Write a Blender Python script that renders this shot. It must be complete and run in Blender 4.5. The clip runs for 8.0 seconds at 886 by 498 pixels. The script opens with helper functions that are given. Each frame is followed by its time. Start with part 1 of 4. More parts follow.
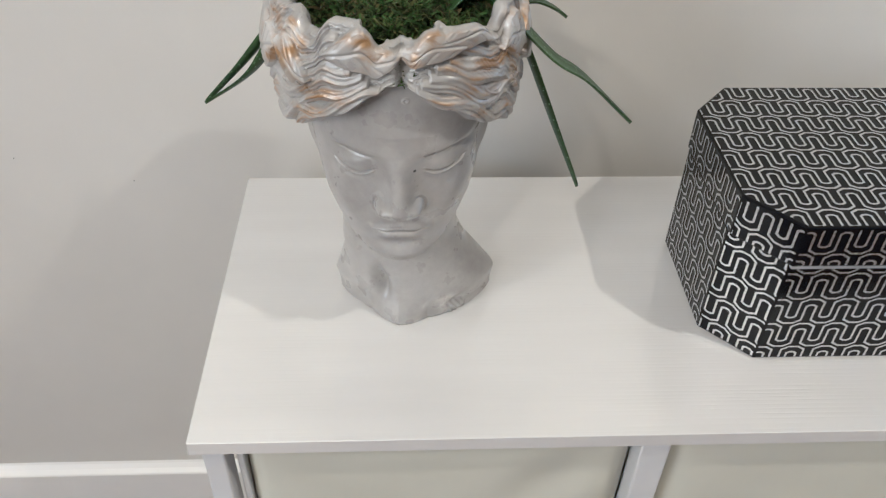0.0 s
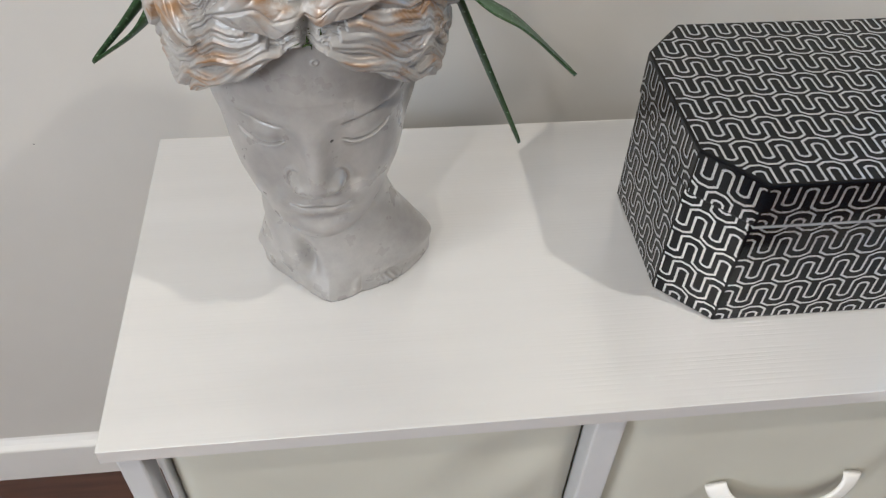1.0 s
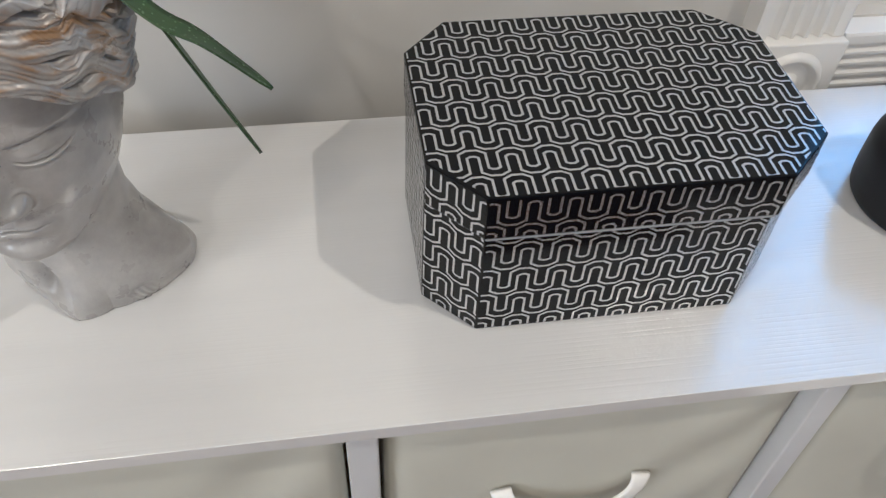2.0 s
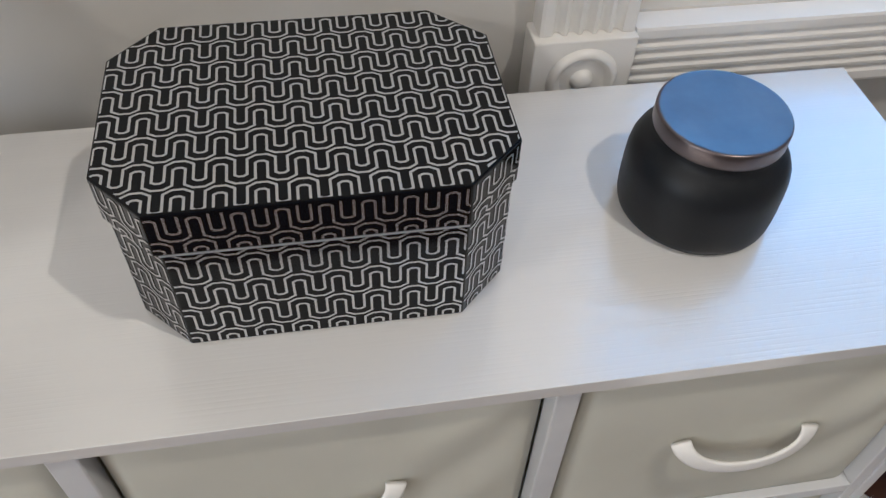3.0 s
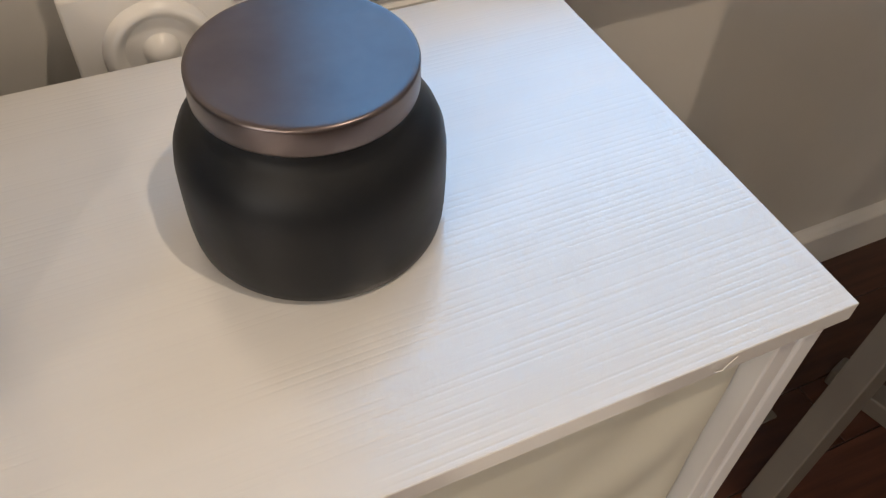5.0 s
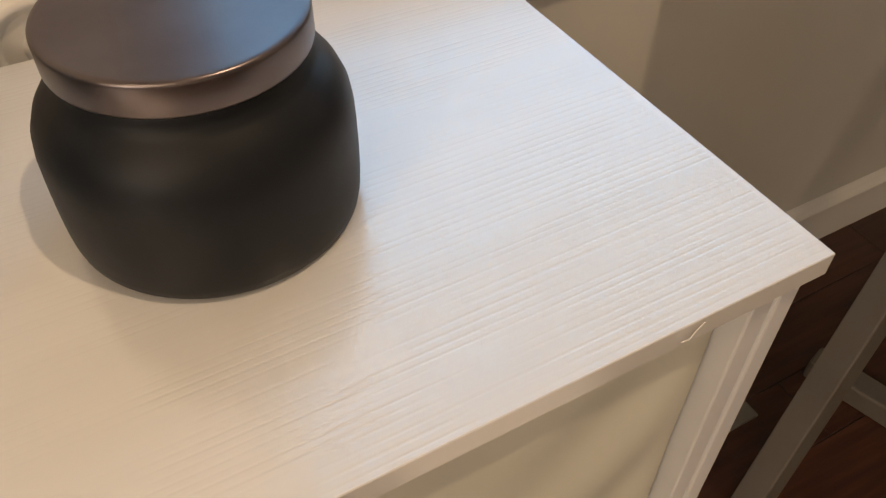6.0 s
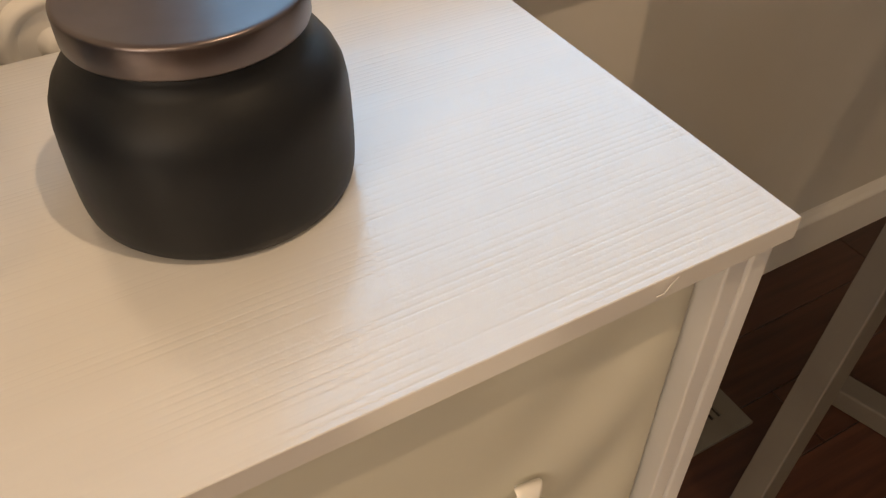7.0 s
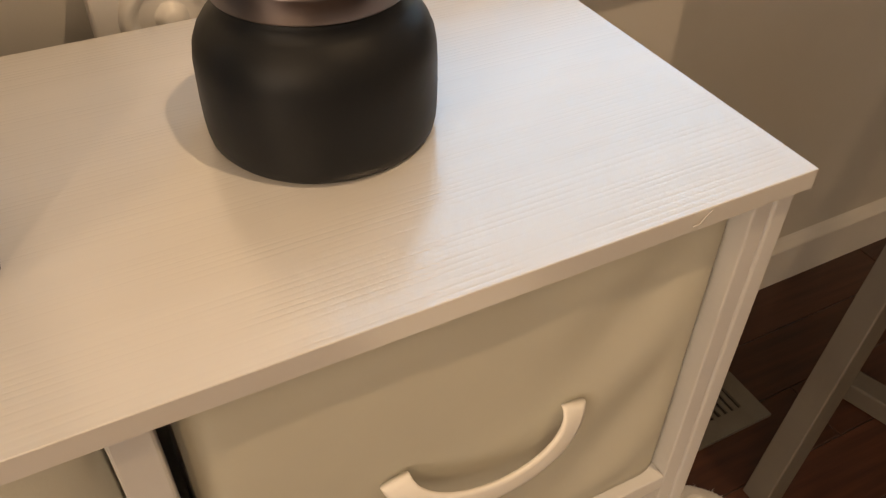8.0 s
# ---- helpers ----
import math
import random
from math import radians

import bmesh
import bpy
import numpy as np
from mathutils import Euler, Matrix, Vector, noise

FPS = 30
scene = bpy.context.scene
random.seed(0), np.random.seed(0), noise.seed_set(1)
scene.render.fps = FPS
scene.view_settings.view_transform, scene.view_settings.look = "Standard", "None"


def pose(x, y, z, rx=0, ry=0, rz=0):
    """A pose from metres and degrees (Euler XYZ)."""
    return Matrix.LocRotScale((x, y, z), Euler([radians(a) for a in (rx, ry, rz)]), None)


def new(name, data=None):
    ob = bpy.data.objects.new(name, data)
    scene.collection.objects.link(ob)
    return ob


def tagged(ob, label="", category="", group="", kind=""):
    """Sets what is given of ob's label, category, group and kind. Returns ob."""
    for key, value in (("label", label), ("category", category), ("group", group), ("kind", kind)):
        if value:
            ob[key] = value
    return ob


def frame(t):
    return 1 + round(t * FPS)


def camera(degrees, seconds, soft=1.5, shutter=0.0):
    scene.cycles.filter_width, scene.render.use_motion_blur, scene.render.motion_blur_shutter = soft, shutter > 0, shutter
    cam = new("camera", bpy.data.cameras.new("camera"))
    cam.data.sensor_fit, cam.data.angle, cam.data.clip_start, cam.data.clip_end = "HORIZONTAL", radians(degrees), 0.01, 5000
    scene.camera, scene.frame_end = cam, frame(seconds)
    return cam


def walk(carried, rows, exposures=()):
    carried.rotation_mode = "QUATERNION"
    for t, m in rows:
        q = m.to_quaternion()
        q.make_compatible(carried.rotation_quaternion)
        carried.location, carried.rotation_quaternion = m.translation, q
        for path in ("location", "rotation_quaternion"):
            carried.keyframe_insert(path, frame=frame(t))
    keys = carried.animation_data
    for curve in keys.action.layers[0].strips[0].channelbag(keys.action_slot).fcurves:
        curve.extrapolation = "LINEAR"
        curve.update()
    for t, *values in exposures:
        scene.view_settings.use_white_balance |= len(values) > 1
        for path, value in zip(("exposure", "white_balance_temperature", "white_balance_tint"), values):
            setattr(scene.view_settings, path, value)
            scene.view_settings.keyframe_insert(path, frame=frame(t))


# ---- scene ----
cam = camera(56.94, 8.0, soft=1.35)
PATH = [
    (0.0, 0.1471, -0.3327, 1.0591, -2.32, -40.74, -1.34),
    (0.5, 0.1290, -0.2963, 1.0474, -4.34, -43.96, -1.45),
    (1.0, 0.1669, -0.2714, 1.0433, -6.20, -45.87, -1.69),
    (1.5, 0.2399, -0.2608, 1.0476, -7.37, -46.89, -1.85),
    (2.0, 0.3200, -0.2553, 1.0549, -8.35, -48.13, -2.06),
    (2.2, 0.3554, -0.2596, 1.0586, -8.71, -48.22, -2.18),
    (3.3, 0.5495, -0.2623, 1.0625, -10.32, -49.33, -1.36),
    (3.5, 0.5697, -0.2580, 1.0584, -11.66, -49.12, -1.45),
    (4.0, 0.6329, -0.2462, 1.0520, -15.33, -49.05, -1.13),
    (4.5, 0.6925, -0.1729, 0.9823, -20.24, -49.39, -1.75),
    (4.7, 0.7054, -0.1328, 0.9405, -22.12, -49.24, -2.14),
    (5.8, 0.7420, -0.1198, 0.8459, -28.57, -46.36, -0.53),
    (6.0, 0.7449, -0.1214, 0.8411, -29.16, -45.96, -0.51),
    (6.5, 0.7504, -0.1351, 0.8344, -29.87, -44.64, -0.13),
    (7.0, 0.7318, -0.1547, 0.8348, -29.44, -43.43, -0.13),
    (7.5, 0.7108, -0.1848, 0.8405, -28.57, -42.42, -0.26),
    (8.0, 0.6738, -0.2098, 0.8445, -27.12, -41.71, -0.68),
]
walk(cam, [(t, pose(x, y, z, 90 + pitch, roll, yaw)) for t, x, y, z, yaw, pitch, roll in PATH],
     exposures=[(0.0, 0.64, 4280, 2), (2.0, 0.45, 4280, 3), (3.5, 0.19, 4480, 4), (4.0, 0.21, 4720, 4.5), (4.5, 0.23, 4800, 5), (6.0, 0.12, 5850, 8), (7.0, 0.13, 6150, 9), (8.0, 0.14, 6480, 10)])

# ---- sizes ----
TOP = 0.603           # height of the dresser's top
WID, DEP = 0.9978, 0.3007  # the dresser's top
WALL = 0.354          # the back wall's face
CEIL = 2.42
ROOM = (-1.6, 2.9, -3.4)   # left wall, right wall, front wall

# ---- light ----
world = bpy.data.worlds.new("sky")
scene.world = world
world.use_nodes = True
wn = world.node_tree.nodes
sky = wn.new("ShaderNodeTexSky")
sky.sky_type = "NISHITA"
sky.sun_disc = False
sky.sun_elevation, sky.sun_rotation = radians(38), radians(200)
world.node_tree.links.new(sky.outputs[0], wn["Background"].inputs[0])
wn["Background"].inputs[1].default_value = 0.12


def area_lamp(name, m, sx, sy, watts, colour, shape="RECTANGLE", spread=180):
    la = bpy.data.lights.new(name, "AREA")
    la.shape, la.size, la.size_y, la.energy, la.color = shape, sx, sy, watts, colour
    la.spread = radians(spread)
    ob = new(name, la)
    ob.matrix_world = m
    return ob


# daylight in the window's opening
WIN = (0.800, 1.90, TOP + 0.042, TOP + 0.86)
area_lamp("window_daylight", pose((WIN[0] + WIN[1]) / 2, WALL + 0.16, (WIN[2] + WIN[3]) / 2, -90, 0, 0),
          WIN[1] - WIN[0], WIN[3] - WIN[2], 3.7, (0.43, 0.735, 1.0))
# warm fill from the left, added behind an unseen opening in the side wall
SIDEFILL = (-2.25, -0.95, 0.95, 2.05)
area_lamp("side_window_daylight", pose(ROOM[0] - 0.16, (SIDEFILL[0] + SIDEFILL[1]) / 2, (SIDEFILL[2] + SIDEFILL[3]) / 2, 0, -90, 0),
          SIDEFILL[3] - SIDEFILL[2], SIDEFILL[1] - SIDEFILL[0], 28, (1.0, 0.72, 0.45))
# warm ceiling lamps, unseen: the first set from cast shadows, the rest added fills
DOWNLIGHT_FILLS = [(1.25, -0.51, 14, 0.05), (-0.45, -0.55, 2.5, 0.16), (-0.75, -1.95, 20, 0.16), (-1.2, -1.1, 8.5, 0.16)]
for x, y, watts, wide in DOWNLIGHT_FILLS:
    area_lamp("downlight_bulb", pose(x, y, CEIL - 0.035), wide, wide, watts, (1.0, 0.67, 0.38), "DISK")


# ---- materials ----
def mat(name, base, rough=0.5, metal=0.0, spec=0.5, coat=0.0):
    m = bpy.data.materials.new(name)
    m.use_nodes = True
    b = m.node_tree.nodes["Principled BSDF"]
    b.inputs["Base Color"].default_value = (*base, 1)
    b.inputs["Roughness"].default_value = rough
    b.inputs["Metallic"].default_value = metal
    b.inputs["Specular IOR Level"].default_value = spec
    b.inputs["Coat Weight"].default_value = coat
    return m


def node(m, kind, **values):
    n = m.node_tree.nodes.new("ShaderNode" + kind)
    for key, v in values.items():
        n.inputs[key.replace("_", " ")].default_value = v
    return n


def wire(m, a, b):
    m.node_tree.links.new(a, b)


def coords(m, scale=(1, 1, 1)):
    tc = node(m, "TexCoord")
    mp = node(m, "Mapping")
    mp.inputs["Scale"].default_value = scale
    wire(m, tc.outputs["Object"], mp.inputs["Vector"])
    return mp.outputs[0]


def noise_tex(m, scale, stretch=(1, 1, 1), detail=4.0, rough=0.55):
    n = node(m, "TexNoise", Scale=scale, Detail=detail, Roughness=rough)
    wire(m, coords(m, stretch), n.inputs["Vector"])
    return n.outputs["Fac"]


def ramp(m, fac, lo, hi, a=(0, 0, 0), b=(1, 1, 1)):
    r = node(m, "ValToRGB")
    r.color_ramp.elements[0].position, r.color_ramp.elements[1].position = lo, hi
    r.color_ramp.elements[0].color, r.color_ramp.elements[1].color = (*a, 1), (*b, 1)
    wire(m, fac, r.inputs[0])
    return r.outputs[0]


def bump(m, height, strength, distance, after=None):
    n = node(m, "Bump", Strength=strength, Distance=distance)
    wire(m, height, n.inputs["Height"])
    if after:
        wire(m, after, n.inputs["Normal"])
    wire(m, n.outputs[0], m.node_tree.nodes["Principled BSDF"].inputs["Normal"])
    return n.outputs[0]


def tint(m, fac, lo, hi, a, b):
    wire(m, ramp(m, fac, lo, hi, a, b), m.node_tree.nodes["Principled BSDF"].inputs["Base Color"])


def gloss(m, fac, lo, hi, a, b):
    wire(m, ramp(m, fac, lo, hi, (a,) * 3, (b,) * 3), m.node_tree.nodes["Principled BSDF"].inputs["Roughness"])


def mottled(name, a, b, rough, scale, bump_scale, bump_mm, spec=0.5, metal=0.0, stretch=(1, 1, 1)):
    m = mat(name, a, rough, metal, spec)
    tint(m, noise_tex(m, scale, stretch), 0.3, 0.7, a, b)
    bump(m, noise_tex(m, bump_scale, stretch, 3), 0.6, bump_mm / 1000)
    return m


WALLPAINT = mottled("wall_paint", (0.625, 0.61, 0.575), (0.69, 0.675, 0.64), 0.55, 3.5, 350, 0.15)
CEILPAINT = mottled("ceiling_paint", (0.78, 0.77, 0.75), (0.82, 0.81, 0.79), 0.8, 2, 200, 0.2)
TRIMPAINT = mottled("trim_paint", (0.80, 0.79, 0.77), (0.84, 0.83, 0.81), 0.32, 9, 90, 0.12)
FRAMEPAINT = mottled("white_powder_coat", (0.62, 0.625, 0.64), (0.67, 0.675, 0.69), 0.38, 20, 500, 0.06)
HANDLE = mottled("white_strap", (0.82, 0.81, 0.79), (0.86, 0.85, 0.83), 0.42, 30, 300, 0.08)
DARKGAP = mat("shadow_gap", (0.03, 0.03, 0.03), 0.8)
OUTLINE = mat("seam_thread", (0.08, 0.08, 0.08), 0.8)

LAMINATE = mat("white_wood_laminate", (0.80, 0.795, 0.785), 0.45, 0, 0.3, 1.0)
tint(LAMINATE, noise_tex(LAMINATE, 14, (0.3, 2.0, 1)), 0.3, 0.7, (0.725, 0.72, 0.71), (0.765, 0.76, 0.75))
lb = LAMINATE.node_tree.nodes["Principled BSDF"]
lb.inputs["Coat IOR"].default_value = 2.5
wob = node(LAMINATE, "TexWave", Scale=84.0, Distortion=9.0, Detail=3.0)
wob.bands_direction = "Y"
wob.inputs["Detail Scale"].default_value = 0.45
wire(LAMINATE, coords(LAMINATE, (0.035, 1, 1)), wob.inputs["Vector"])
fade = ramp(LAMINATE, noise_tex(LAMINATE, 1.0, (14, 120, 9), 3), 0.38, 0.58)
furrow = node(LAMINATE, "Math")
furrow.operation = "MULTIPLY"
wire(LAMINATE, ramp(LAMINATE, wob.outputs["Fac"], 0.0, 0.42, (1, 1, 1), (0, 0, 0)), furrow.inputs[0])
wire(LAMINATE, fade, furrow.inputs[1])
relief = node(LAMINATE, "Math")
relief.operation = "SUBTRACT"
relief.inputs[0].default_value = 1.0
wire(LAMINATE, furrow.outputs[0], relief.inputs[1])
fine = noise_tex(LAMINATE, 1.0, (40, 1100, 9), 2)
emboss = node(LAMINATE, "Bump", Strength=0.68, Distance=0.00016)
wire(LAMINATE, relief.outputs[0], emboss.inputs["Height"])
emboss2 = node(LAMINATE, "Bump", Strength=0.4, Distance=0.00015)
wire(LAMINATE, fine, emboss2.inputs["Height"])
wire(LAMINATE, emboss.outputs[0], emboss2.inputs["Normal"])
wire(LAMINATE, emboss2.outputs[0], lb.inputs["Coat Normal"])
wire(LAMINATE, ramp(LAMINATE, fine, 0.3, 0.7, (0.16,) * 3, (0.22,) * 3), lb.inputs["Coat Roughness"])
bump(LAMINATE, relief.outputs[0], 0.06, 0.0001)

FABRIC = mat("drawer_fabric", (0.52, 0.51, 0.475), 0.85)
tint(FABRIC, noise_tex(FABRIC, 7), 0.3, 0.7, (0.555, 0.548, 0.475), (0.605, 0.598, 0.520))
soft = bump(FABRIC, noise_tex(FABRIC, 9, (1, 1, 0.4), 1), 0.6, 0.004)
bump(FABRIC, noise_tex(FABRIC, 1600), 0.5, 0.0002, soft)

WOOD = mat("floor_wood", (0.09, 0.035, 0.02), 0.33)
info = node(WOOD, "ObjectInfo")
wmix = node(WOOD, "Mix")
wmix.data_type = "RGBA"
wmix.blend_type = "MULTIPLY"
wmix.inputs[0].default_value = 1.0
wire(WOOD, ramp(WOOD, noise_tex(WOOD, 5, (1, 14, 1), 6), 0.3, 0.7, (0.036, 0.013, 0.007), (0.085, 0.034, 0.018)), wmix.inputs[6])
wire(WOOD, ramp(WOOD, info.outputs["Random"], 0, 1, (0.8, 0.77, 0.75), (1.15, 1.12, 1.1)), wmix.inputs[7])
wire(WOOD, wmix.outputs[2], WOOD.node_tree.nodes["Principled BSDF"].inputs["Base Color"])
bump(WOOD, noise_tex(WOOD, 8, (1, 20, 1), 5), 0.4, 0.0004)

JAR = mottled("matt_black_glass", (0.0070, 0.0083, 0.0112), (0.0098, 0.0110, 0.0135), 0.45, 15, 60, 0.06, 0.27)
gloss(JAR, noise_tex(JAR, 25), 0.3, 0.7, 0.40, 0.52)
LIDMETAL = mat("bronze_metal", (0.15, 0.125, 0.125), 0.30, 1.0)
tint(LIDMETAL, noise_tex(LIDMETAL, 30), 0.3, 0.7, (0.155, 0.133, 0.135), (0.19, 0.166, 0.168))
gloss(LIDMETAL, noise_tex(LIDMETAL, 13, (1, 1, 1), 2), 0.3, 0.75, 0.29, 0.42)
bump(LIDMETAL, noise_tex(LIDMETAL, 17, (1, 1, 0.2), 1), 0.30, 0.0011)

CARD = mat("black_glossy_paper", (0.0035, 0.0045, 0.0065), 0.11, 0, 0.20)
bump(CARD, noise_tex(CARD, 30, (1, 1, 1), 2), 0.35, 0.0005)
SILVER = mat("silver_print", (0.66, 0.66, 0.665), 0.27, 0.85, 0.5)
bump(SILVER, noise_tex(SILVER, 30, (1, 1, 1), 2), 0.35, 0.0005)

CEMENT = mat("grey_cement", (0.42, 0.41, 0.40), 0.42, 0, 0.65, 0.35)
MOSS = mat("dried_moss", (0.05, 0.08, 0.02), 0.9)
LEAF = mat("aloe_leaf", (0.04, 0.10, 0.035), 0.42)
RUGMAT = mottled("white_fur", (0.70, 0.68, 0.65), (0.80, 0.78, 0.75), 0.95, 60, 300, 2)
# desk colour is darkened: the shade it stands in is painted in
DESKSHADE = mottled("desk_shaded_paint", (0.115, 0.10, 0.085), (0.14, 0.125, 0.105), 0.4, 12, 200, 0.1)
# vent colour also carries the shade over that part of the floor
VENTSHADE = mottled("vent_shaded_enamel", (0.14, 0.125, 0.105), (0.18, 0.165, 0.14), 0.4, 20, 200, 0.1)
GLASS = mat("window_glass", (1, 1, 1), 0.02)
GLASS.node_tree.nodes["Principled BSDF"].inputs["Transmission Weight"].default_value = 1.0
BULB = mat("lamp_diffuser", (0.9, 0.9, 0.88), 0.5)


# ---- mesh helpers ----
def part(name, bm, material, parent=None, label="", smooth=False):
    me = bpy.data.meshes.new(name)
    bmesh.ops.recalc_face_normals(bm, faces=bm.faces)
    bm.to_mesh(me)
    bm.free()
    me.materials.append(material)
    if smooth:
        me.shade_smooth()
    ob = new(name, me)
    if parent:
        ob.parent = parent
    if label:
        ob["label"] = label
    return ob


def block(x0, x1, y0, y1, z0, z1, bevel=0.0, seg=2):
    bm = bmesh.new()
    add_block(bm, x0, x1, y0, y1, z0, z1)
    if bevel:
        bmesh.ops.bevel(bm, geom=bm.edges[:], offset=bevel, segments=seg, profile=0.5, affect="EDGES")
    return bm


def add_block(bm, x0, x1, y0, y1, z0, z1):
    vs = [bm.verts.new((x, y, z)) for z in (z0, z1) for x, y in ((x0, y0), (x1, y0), (x1, y1), (x0, y1))]
    for f in ((3, 2, 1, 0), (4, 5, 6, 7), (0, 1, 5, 4), (1, 2, 6, 5), (2, 3, 7, 6), (3, 0, 4, 7)):
        bm.faces.new([vs[i] for i in f])


def lathe(profile, seg=64):
    """A closed solid of revolution from (radius, z) pairs that start and end on the axis."""
    bm = bmesh.new()
    rings = []
    for r, z in profile:
        if r < 1e-6:
            rings.append([bm.verts.new((0, 0, z))])
        else:
            rings.append([bm.verts.new((r * math.cos(2 * math.pi * i / seg), r * math.sin(2 * math.pi * i / seg), z)) for i in range(seg)])
    for a, b in zip(rings, rings[1:]):
        for i in range(seg):
            j = (i + 1) % seg
            if len(a) == 1:
                bm.faces.new((a[0], b[i], b[j]))
            elif len(b) == 1:
                bm.faces.new((a[i], a[j], b[0]))
            else:
                bm.faces.new((a[i], a[j], b[j], b[i]))
    return bm


def extrude(outline, a, b, axis):
    """A prism: an outline of (u, v) pairs swept from a to b along the axis."""
    bm = bmesh.new()

    def place(u, v, w):
        return (w, u, v) if axis == "x" else (u, w, v) if axis == "y" else (u, v, w)
    lo = [bm.verts.new(place(u, v, a)) for u, v in outline]
    hi = [bm.verts.new(place(u, v, b)) for u, v in outline]
    n = len(outline)
    bm.faces.new(lo[::-1])
    bm.faces.new(hi)
    for i in range(n):
        bm.faces.new((lo[i], lo[(i + 1) % n], hi[(i + 1) % n], hi[i]))
    return bm


def empty(name, loc, label, category, group="", kind=""):
    ob = new(name)
    ob.location = loc
    return tagged(ob, label, category, group, kind)


def settle(thing):
    """Parts were laid out in the room's own measures: hang them from the thing's base."""
    for ob in thing.children:
        ob.location = Vector(ob.location) - thing.location


def structure(name, bm, material, label, category, parent=None):
    return tagged(part(name, bm, material, parent), label, category, kind="structure")


def smoothstep(a, b, x):
    t = min(1.0, max(0.0, (x - a) / (b - a)))
    return t * t * (3 - 2 * t)


# ---- the room ----
LX, RX, FY = ROOM
structure("ceiling", block(LX - 0.1, RX + 0.1, FY - 0.1, WALL + 0.12, CEIL, CEIL + 0.1), CEILPAINT, "plain white painted room ceiling", "ceiling")
# the opening is made up, to let the side fill through
bm = bmesh.new()
add_block(bm, LX - 0.1, LX, FY, SIDEFILL[0], 0, CEIL)
add_block(bm, LX - 0.1, LX, SIDEFILL[1], WALL, 0, CEIL)
add_block(bm, LX - 0.1, LX, SIDEFILL[0], SIDEFILL[1], 0, SIDEFILL[2])
add_block(bm, LX - 0.1, LX, SIDEFILL[0], SIDEFILL[1], SIDEFILL[3], CEIL)
structure("wall_west", bm, WALLPAINT, "warm grey painted side wall with an added opening for fill light", "wall")
structure("wall_east", block(RX, RX + 0.1, FY, WALL, 0, CEIL), WALLPAINT, "plain warm grey painted side wall", "wall")
structure("wall_south", block(LX, RX, FY - 0.1, FY, 0, CEIL), WALLPAINT, "plain warm grey wall across the room", "wall")
bm = bmesh.new()
add_block(bm, LX, WIN[0], WALL, WALL + 0.12, 0, CEIL)
add_block(bm, WIN[1], RX, WALL, WALL + 0.12, 0, CEIL)
add_block(bm, WIN[0], WIN[1], WALL, WALL + 0.12, 0, WIN[2])
add_block(bm, WIN[0], WIN[1], WALL, WALL + 0.12, WIN[3], CEIL)
wall_north = structure("wall_north", bm, WALLPAINT, "warm grey painted wall with a window opening", "wall")

for x, z in ((-0.128, 0.562), (-0.239, 0.590)):
    part("nail_hole", block(x - 0.0005, x + 0.0005, WALL - 0.0003, WALL + 0.001, z - 0.0006, z + 0.0006, 0.0002), OUTLINE, wall_north)

# skirting with a sloped, rounded top
HB = TOP - 0.533
skirt = [(WALL, 0), (WALL - 0.014, 0), (WALL - 0.014, HB - 0.002), (WALL - 0.0125, HB), (WALL - 0.007, HB + 0.004), (WALL - 0.002, HB + 0.009), (WALL, HB + 0.012)]
structure("baseboard", extrude(skirt, LX, RX, "x"), TRIMPAINT, "white painted wooden baseboard with sloped top", "baseboard")
structure("floor", block(LX, RX, FY, WALL, -0.05, -0.002), DARKGAP, "dark reddish brown wooden plank floor", "floor")

# ---- the window and its casing ----
CF = 0.3190                     # face of the corner blocks
FL = CF + 0.0085                # face of the fluted casing
BX0, BX1 = 0.6982, 0.7945        # corner block beside the dresser
BW = BX1 - BX0
BZ1 = TOP + 0.0375
OX0, OX1 = WIN[1] + 0.006, WIN[1] + 0.006 + BW
TZ0 = WIN[3] + 0.006


def fluted(width, n=5):
    """Outline across a fluted casing: (depth, across)."""
    out = [(WALL, 0.0), (FL + 0.001, 0.0)]
    edge = 0.010
    pitch = (width - 2 * edge) / n
    out.append((FL, 0.003))
    for i in range(n):
        for k in range(9):
            u = k / 8
            out.append((FL + 0.0005 + 0.0062 * math.sin(math.pi * u) ** 0.8, edge + (i + 0.12 + 0.76 * u) * pitch))
    out += [(FL, width - 0.003), (FL + 0.001, width), (WALL, width)]
    return out


window = empty("window_1", ((BX0 + OX1) / 2, WALL, WIN[2]), "white window with fluted casing and carved corner blocks", "window", kind="structure")
prof_h = fluted(BZ1 - (TOP - 0.0406) + 0.002)
structure_low = TOP - 0.0406
part("casing", extrude([(d, structure_low + v) for d, v in prof_h], BX1 + 0.0005, OX0 - 0.0005, "x"), TRIMPAINT, window, "horizontally fluted white casing below the window")
part("casing", extrude([(d, TZ0 + v) for d, v in prof_h], BX1 + 0.0005, OX0 - 0.0005, "x"), TRIMPAINT, window)


def upright_casing(x0):
    bm = extrude([(x0 + v, d) for d, v in fluted(BW - 0.008)], BZ1 + 0.0005, TZ0 - 0.0005, "z")
    return part("casing", bm, TRIMPAINT, window, "vertically fluted white casing")


upright_casing(BX0 + 0.006)
upright_casing(OX0 + 0.002)


